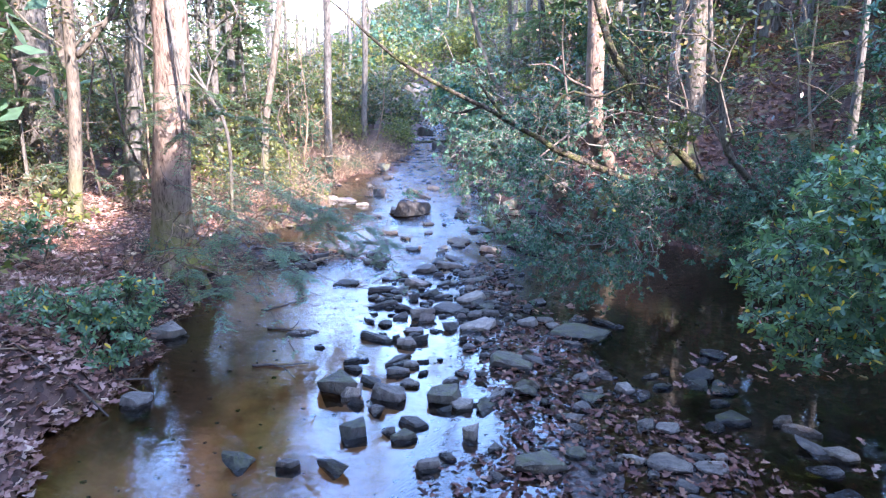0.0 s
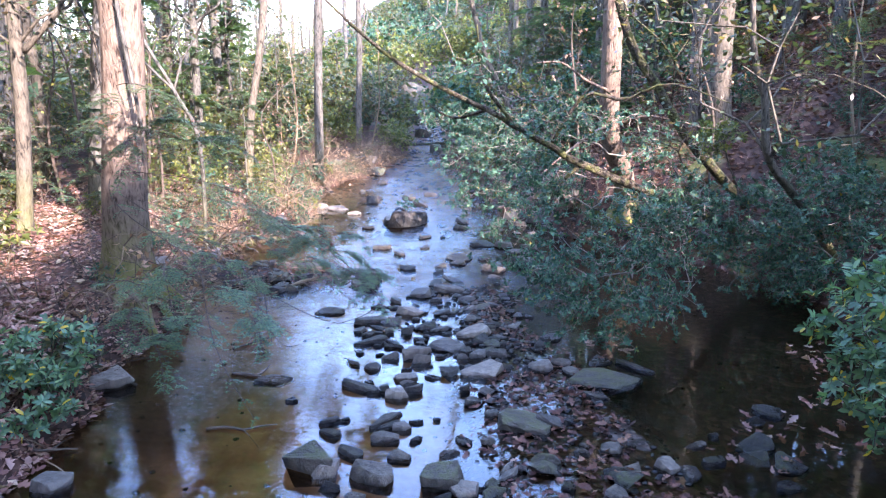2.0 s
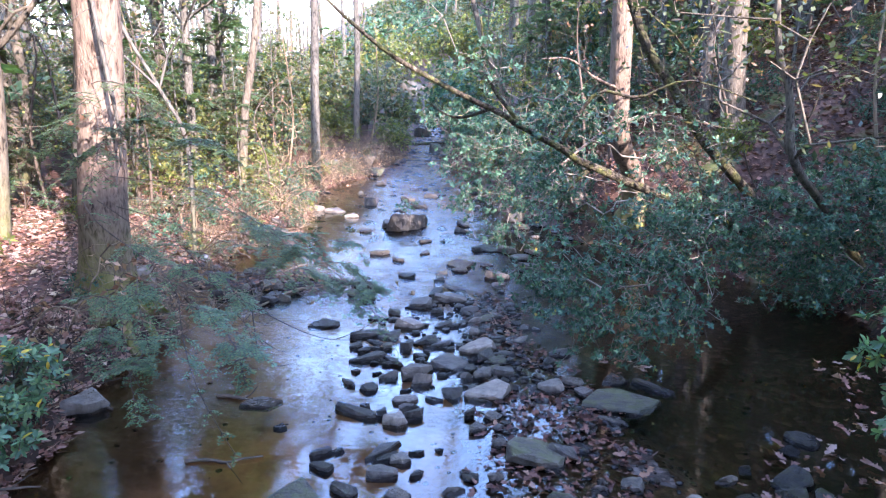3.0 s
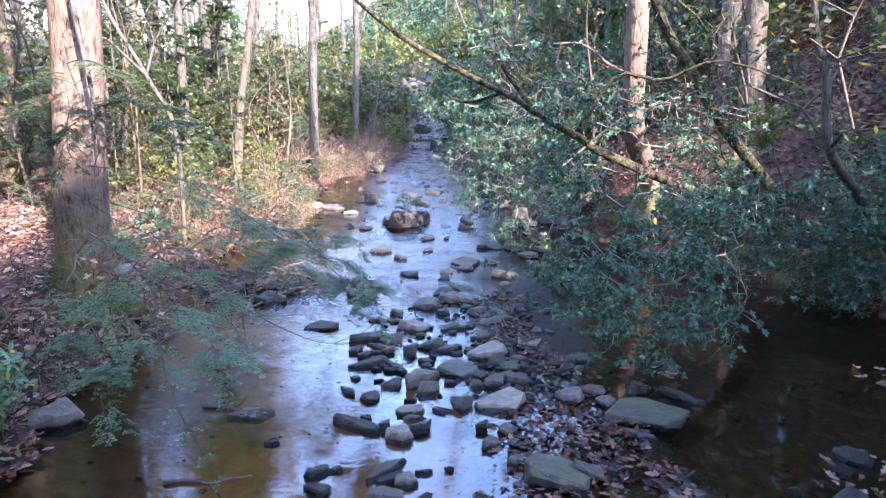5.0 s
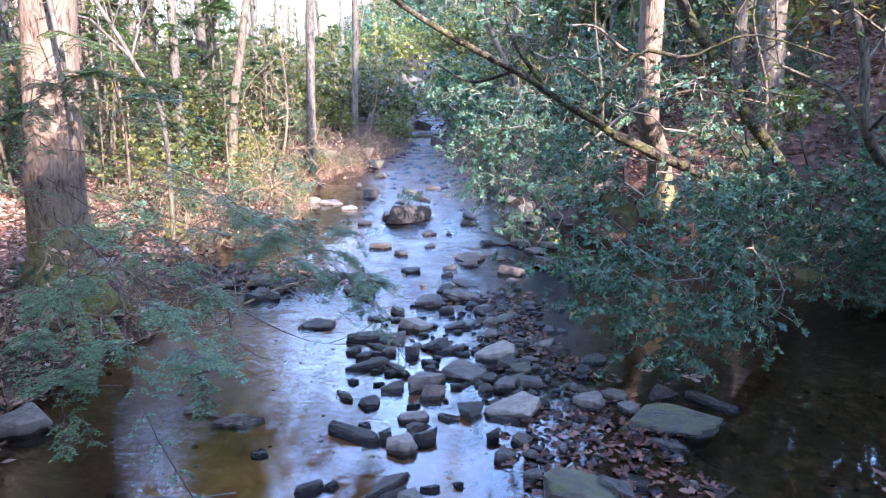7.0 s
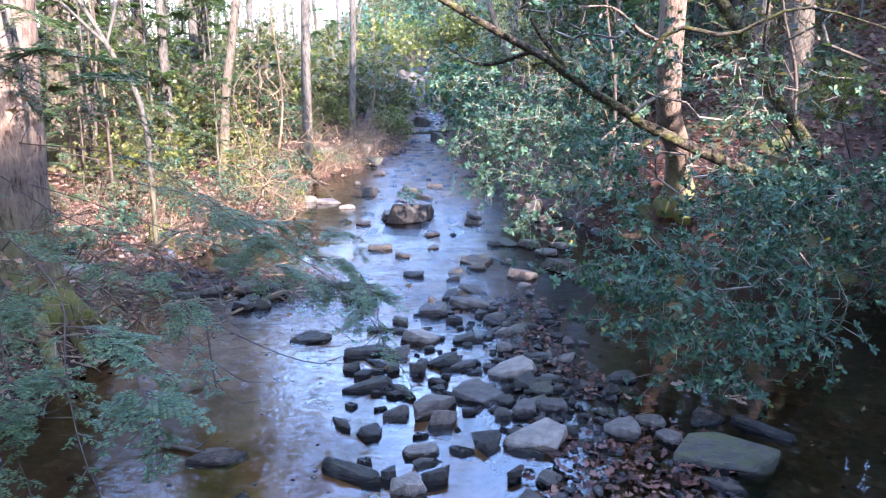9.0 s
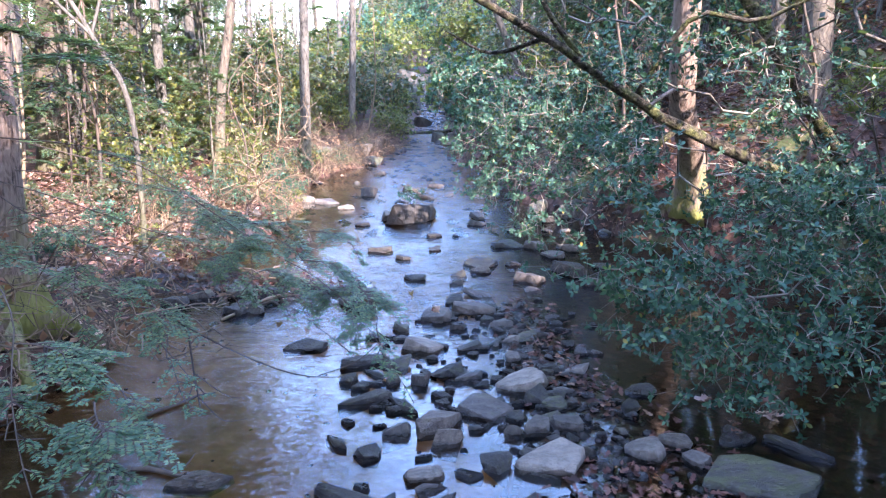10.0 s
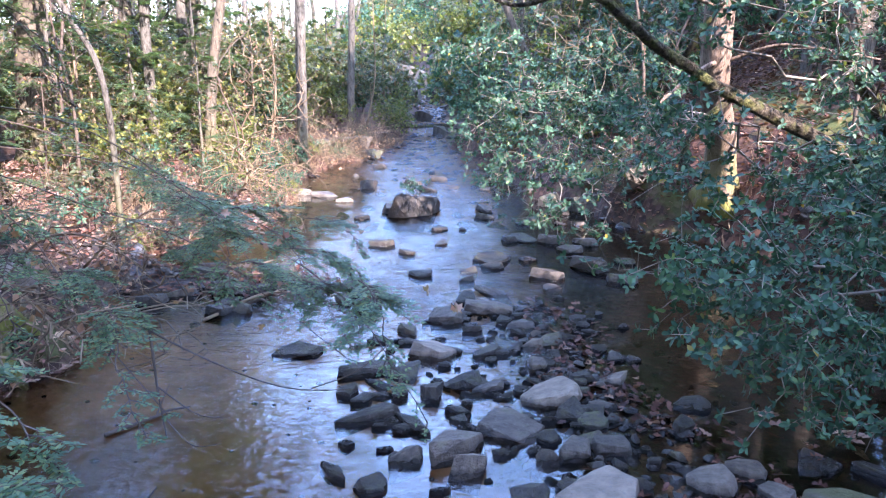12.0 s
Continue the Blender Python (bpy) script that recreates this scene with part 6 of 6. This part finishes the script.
def fallen_stick(x, y, length, turn, r, mat, label, seed, rise=0.04):
    g = np.random.default_rng(seed)
    d = np.array([math.cos(radians(turn)), math.sin(radians(turn))])
    pts = []
    for f in np.linspace(-0.5, 0.5, 6):
        q = np.array([x, y]) + d * f * length + g.normal(0, 0.03 * length, 2)
        pts.append([*q, max(float(ground_height(*q)), float(water_level(q[1]))) + r + rise * (1 - abs(2 * f))])
    o = np.array(pts[0])
    root = thing("fallen_branch", o, label, "branch", "fallen branches")
    put("stick", *tube(spline(np.array(pts) - o, 16), [r, r * 0.85, r * 0.4], 7, 0.08, seed), mat, root)
    a = np.array(pts[3]) - o
    side = np.array([-d[1], d[0], 0.35]) * (1 if seed % 2 else -1) + np.array([*d, 0]) * 0.8
    put("twig", *tube(spline([a, a + side * 0.14 * length, a + side * 0.3 * length + g.normal(0, 0.03, 3)], 8), [r * 0.5, r * 0.2], 5, 0.05, seed), mat, root)


for k in range(46):
    y = 5.5 + 15 * rng.random()
    el, er = bank_edges(y)
    x = el - 3.6 * rng.random() ** 1.2 + 0.1 if rng.random() < 0.75 else er + 0.2 + 3 * rng.random()
    fallen_stick(x, y, rng.uniform(0.5, 1.8), rng.uniform(0, 180), rng.uniform(0.006, 0.016), (DEADWOOD, TWIG, TWIG)[k % 3], ("pale fallen branch on the leaf litter", "brown fallen branch on the leaf litter", "brown fallen branch on the leaf litter")[k % 3], 300 + k)


def on_pool(x, y, u):
    return (x > bar_height(x, y) * 9 + 1.6) & (x < bank_edges(y)[1] - 0.2) & (lumps(x, y, 1.6, 14) > 0.0)


litter("floating_leaves", 210, (1.3, 5.6, 4.0, 10), 6, FALLEN, "scattered fallen leaves floating on the dark pool", on_pool, True)

# mossy roots of the broad tree gripping the bank
o = np.array(big.location)
for k, (a, ln) in enumerate(((-75, 0.75), (-40, 0.85), (-5, 0.7), (-110, 0.6), (25, 0.55))):
    d = np.array([math.cos(radians(a)), math.sin(radians(a))])
    pts = []
    for f in (0.12, 0.35, 0.65, 1.0):
        q = np.array([-4.62, 10.25]) + d * f * ln
        pts.append([*q, float(ground_height(*q)) + (0.22, 0.12, 0.05, -0.06)[int(f * 3)]])
    put("root", *tube(spline(np.array(pts) - o, 14), [0.13, 0.09, 0.04], 9, 0.1, 40 + k), BARK_MOSSY, big)

# bare arching branches over the foot of the bank
for (x, y, z), (dx, dy), ln, sd in (((-4.2, 9.6, 0.8), (0.9, -0.3), 1.5, 1), ((-4.1, 10.3, 0.9), (0.95, -0.1), 1.4, 2), ((-4.3, 8.9, 0.75), (0.8, -0.5), 1.3, 3), ((-4.0, 11.3, 0.8), (0.9, 0.1), 1.5, 4), ((-4.4, 8.3, 0.8), (0.95, -0.2), 1.1, 5), ((-4.2, 12.2, 0.8), (0.9, -0.3), 1.6, 6), ((-4.6, 15.4, 0.8), (0.95, -0.3), 1.6, 7), ((-4.3, 17.8, 0.7), (0.9, -0.4), 1.5, 8)):
    g = np.random.default_rng(500 + sd)
    root = thing("dead_branch", (x, y, z), "bare arching dead branch on the creek bank", "branch", "dead branches")
    d = np.array([dx, dy, 0.0])
    main = spline([(0, 0, -0.1), d * 0.35 * ln + (0, 0, 0.32), d * 0.7 * ln + (0, 0, 0.34), d * ln + (0, 0, 0.08)], 18)
    put("stick", *tube(main, [0.014, 0.010, 0.004], 6, 0.08, sd), DEADWOOD, root)
    for q in range(4, 17, 2):
        s = unit(d * 0.7 + np.array([-dy, dx, 0]) * (1 if q % 4 else -1) * g.uniform(0.5, 1.1) + (0, 0, g.uniform(-0.6, 0.4)))
        m = g.uniform(0.25, 0.6)
        put("twig", *tube(spline([main[q], main[q] + s * m * 0.5 + g.normal(0, 0.03, 3), main[q] + s * m - (0, 0, 0.08)], 8), [0.006, 0.0025], 5, 0.05, sd + q), DEADWOOD, root)

# a thin bare branch hanging low over the near pool
hb = thing("hanging_branch", (-2.9, 9.1, 1.45), "thin bare branch hanging low over the water", "branch")
o = np.array((-2.9, 9.1, 1.45))
for nm, pts, r in (("stick", [(-2.75, 9.1, 1.3), (-2.4, 9.0, 1.08), (-1.9, 9.1, 0.72), (-1.45, 9.25, 0.46), (-1.0, 9.4, 0.38)], [0.008, 0.006, 0.003]), ("twig", [(-1.3, 9.3, 0.43), (-1.0, 9.4, 0.52), (-0.75, 9.5, 0.72)], [0.005, 0.002]), ("twig", [(-2.2, 9.03, 0.95), (-2.15, 8.95, 0.6), (-2.1, 8.9, 0.28)], [0.009, 0.004]), ("twig", [(-2.15, 8.95, 0.6), (-1.9, 8.9, 0.45), (-1.75, 8.95, 0.4)], [0.005, 0.002]), ("twig", [(-2.12, 8.92, 0.42), (-1.9, 8.8, 0.3), (-1.7, 8.75, 0.34)], [0.004, 0.002])):
    put(nm, *tube(spline(np.array(pts) - o, 16), r, 6, 0.06, 3), TWIG, hb)

# an old tyre half sunk in the backwater
RUBBER = Mat("weathered_rubber")
RUBBER.base(RUBBER.ramp(RUBBER.noise(9.0, 5.0, 0.6, RUBBER.coord("Object")), [(0.35, (0.03, 0.03, 0.032)), (0.7, (0.16, 0.155, 0.15))]), 0.7, 0.3)
RUBBER.bump(RUBBER.noise(30.0, 3.0, 0.5, RUBBER.coord("Object")), 0.4, 0.01)
tyre = thing("tyre", (-4.88, 13.5, max(0.03, float(ground_height(-4.88, 13.5)) + 0.05)), "old grey car tyre half sunk at the water's edge", "tyre")
tyre.rotation_euler = (radians(14), radians(-8), 0)
prof = [(0.19, -0.07), (0.22, -0.095), (0.27, -0.095), (0.305, -0.06), (0.31, 0.0), (0.305, 0.06), (0.27, 0.095), (0.22, 0.095), (0.19, 0.07), (0.2, 0.0)]
v = np.array([(r * math.cos(a), r * math.sin(a), z) for a in np.linspace(0, 2 * math.pi, 40, endpoint=False) for r, z in prof])
f = [[i * 10 + j, i * 10 + (j + 1) % 10, ((i + 1) % 40) * 10 + (j + 1) % 10, ((i + 1) % 40) * 10 + j] for i in range(40) for j in range(10)]
put("casing", v, f, RUBBER.m, tyre)
blocks = [tuple(np.array((math.cos(a), math.sin(a), 0)) * 0.305 + (0, 0, z)) for a in np.linspace(0, 2 * math.pi, 36, endpoint=False) for z in (-0.035, 0.035)]
a = np.array(blocks)
put("tread", *sticks(a - (0, 0, 0.025), a + (0, 0, 0.025), 0.014, 0.014, 4), RUBBER.m, tyre, kind="stuff")

litter("leaf_litter", 9000, (-7.5, -3.0, 3.0, 9.5), 13, FALLEN, "purple-brown fallen leaves on the near bank", on_left, True)


def dry_grass():
    """Bleached grass and weed stalks along the far, sunlit edge of the water."""
    g = np.random.default_rng(17)
    n = 6000
    y = 13.8 + 17 * g.random(n)
    el, er = bank_edges(y)
    tuft = lumps(y * 3, y * 0, 1.0, 31)
    x = np.where(g.random(n) < 0.8, el + 0.05 - 1.3 * g.random(n) ** 1.5, er - 0.05 + 0.9 * g.random(n) ** 1.5)
    keep = (lumps(x, y, 2.2, 32) > -0.15)
    x, y = x[keep], y[keep]
    base = np.stack([x, y, ground_height(x, y)], -1)
    way = np.stack([g.normal(0.15, 0.4, len(x)), g.normal(-0.1, 0.4, len(x)), np.ones(len(x))], -1)
    h = g.uniform(0.15, 0.5, len(x))
    v, f = leaves(base, way, g.normal(size=way.shape), h, 0.012, g.uniform(-0.4, 0.4), 0.1)
    tagged(put("dry_grass", v, f, DEADWOOD, kind="stuff"), "bleached dry grass along the creek edge", "grass")


dry_grass()
rng = np.random.default_rng(66)
for k in range(40):
    y = 14 + 17 * rng.random()
    el, er = bank_edges(y)
    x = el + 0.1 - 1.2 * rng.random() if rng.random() < 0.75 else er - 0.1 + 0.9 * rng.random()
    copy_thing(brush[rng.integers(4)], pose(x, y, float(ground_height(x, y)), 0, 0, rng.uniform(0, 360)) @ Matrix.Scale(rng.uniform(0.6, 1.5), 4))
for k in range(34):
    y = 13.5 + 13 * rng.random()
    x = bank_edges(y)[0] + 0.1 - 0.9 * rng.random()
    copy_thing(small[rng.integers(3)], pose(x, y, float(ground_height(x, y)), 0, 0, rng.uniform(0, 360)) @ Matrix.Scale(rng.uniform(0.7, 1.5), 4))
for k in range(36):
    y = rng.uniform(33, 72)
    el, er = bank_edges(y)
    x = el - 0.3 - 0.9 * rng.random() if k % 2 else er + 0.3 + 0.9 * rng.random()
    copy_thing(thickets[(0, 1, 1)[k % 3]], pose(x, y, float(ground_height(x, y)) - 0.25, 0, 0, rng.uniform(0, 360)) @ Matrix.Scale(rng.uniform(0.3, 0.6), 4))
for k in range(90):
    y, x = rng.uniform(62, 118), rng.uniform(-16, 8)
    el, er = bank_edges(y)
    if not el - 1.5 < x < er + 1.5:
        copy_thing(thickets[(0, 2, 1)[k % 3]], pose(x, y, float(ground_height(x, y)) - 0.2, 0, 0, rng.uniform(0, 360)) @ Matrix.Scale(rng.uniform(1.2, 2.0), 4))
for k in range(14):
    y = 14 + 15 * rng.random()
    x = bank_edges(y)[0] - 0.2 - 0.8 * rng.random()
    copy_thing(bushes[(0, 3, 4)[k % 3]], pose(x, y, float(ground_height(x, y)) - 0.1, 0, 0, rng.uniform(0, 360)) @ Matrix.Scale(rng.uniform(0.25, 0.5), 4))


for k in range(60):
    y = 8.2 + 15 * rng.random()
    x = bank_edges(y)[0] + 0.25 - 1.3 * rng.random()
    copy_thing(brush[rng.integers(4)], pose(x, y, float(ground_height(x, y)) - 0.05, rng.normal(0, 14), rng.normal(12, 14), rng.uniform(0, 360)) @ Matrix.Scale(rng.uniform(0.5, 1.1), 4))


# dry overhanging brush where the bank juts out beyond the quiet pool
for k in range(34):
    y = rng.uniform(23.5, 31.0)
    x = bank_edges(y)[0] + 0.35 - 1.6 * rng.random() ** 1.3
    copy_thing(brush[(1, 3, 0)[k % 3]], pose(x, y, float(ground_height(x, y)) - 0.05, rng.normal(0, 12), rng.normal(10, 12), rng.uniform(0, 360)) @ Matrix.Scale(rng.uniform(0.8, 1.7), 4))
stone(-4.1, 28.2, 1.0, 0.32, STONE, 15, 0.8, name="boulder", shape=5, label="pale sunlit boulder at the corner of the bank")
stone(-5.0, 26.2, 0.8, 0.35, STONE_MOSSY, -20, 0.6, name="boulder", shape=3, label="mossy boulder under the overhanging bank")
stone(-2.75, 21.6, 0.42, 0.2, STONE_DARK, 10, 0.35, shape=6, label="dark pointed stone standing in the quiet pool")
for x, y, w, h, d, a in ((-3.6, 20.3, 0.6, 0.1, 0.3, 5), (-4.3, 20.6, 0.7, 0.14, 0.35, -8), (-5.0, 20.2, 0.6, 0.16, 0.4, 12), (-3.0, 19.6, 0.35, 0.08, 0.25, 0)):
    stone(x, y, w, h, STONE_PALE, a, d)


def on_spit(x, y, u):
    return spit_height(x, y) > 0.25 + 0.5 * u


litter("leaf_litter", 800, (-5.5, -1.4, 12.2, 14.0), 15, WETLEAF, "brown leaves drifted against the cobble spit", on_spit, True)


def caught_leaves():
    """Dry oak leaves caught in the conifer boughs: lobed blades a hand long."""
    g = np.random.default_rng(23)
    n = 80
    spots = np.concatenate(AXES)
    spots = spots[spots[:, 1] > 7.2]
    P = spots[g.integers(0, len(spots), n)] + g.normal(0, 1, (n, 3)) * (0.16, 0.16, 0.05)
    parts = []
    for p in P:
        s = g.uniform(0.03, 0.055)
        r = [0.35, 0.75, 0.45, 1.0, 0.5, 0.85, 0.5, 1.15, 0.5, 0.85, 0.5, 1.0, 0.45, 0.75]
        a = np.linspace(-math.pi, math.pi, 14, endpoint=False)
        v = np.stack([np.cos(a) * r * s, np.sin(a) * r * s * 0.75, 0.25 * s * np.cos(2 * a)], -1)
        m = np.array(Euler(g.uniform(-1.2, 1.2, 3) + (0, 0, g.uniform(0, 6))).to_matrix())
        v = np.vstack([np.zeros((1, 3)), v]) @ m.T + p
        parts.append((v, np.array([[0, 1 + k, 1 + (k + 1) % 14] for k in range(14)])))
    tagged(put("caught_leaves", *join(*parts), DRYLEAF, kind="stuff"), "dry brown oak leaves caught in conifer boughs", "leaves")


caught_leaves()
for k in range(16):
    fallen_stick(rng.uniform(-4.6, -1.8), rng.uniform(11.6, 14.0), rng.uniform(0.5, 1.5), rng.uniform(-30, 60), rng.uniform(0.008, 0.02), (DEADWOOD, TWIG)[k % 2], ("pale driftwood stick on the cobble spit", "brown driftwood stick on the cobble spit")[k % 2], 700 + k, 0.1)
fallen_stick(-2.25, 8.55, 0.5, -12, 0.022, TWIG, "dark waterlogged branch in the shallow pool", 901, 0.0)
fallen_stick(-1.95, 7.35, 0.7, 10, 0.018, TWIG, "brown waterlogged branch in the shallow pool", 902, 0.0)
fallen_stick(-2.6, 9.6, 0.6, 50, 0.016, TWIG, "dark waterlogged branch in the shallow pool", 903, 0.0)
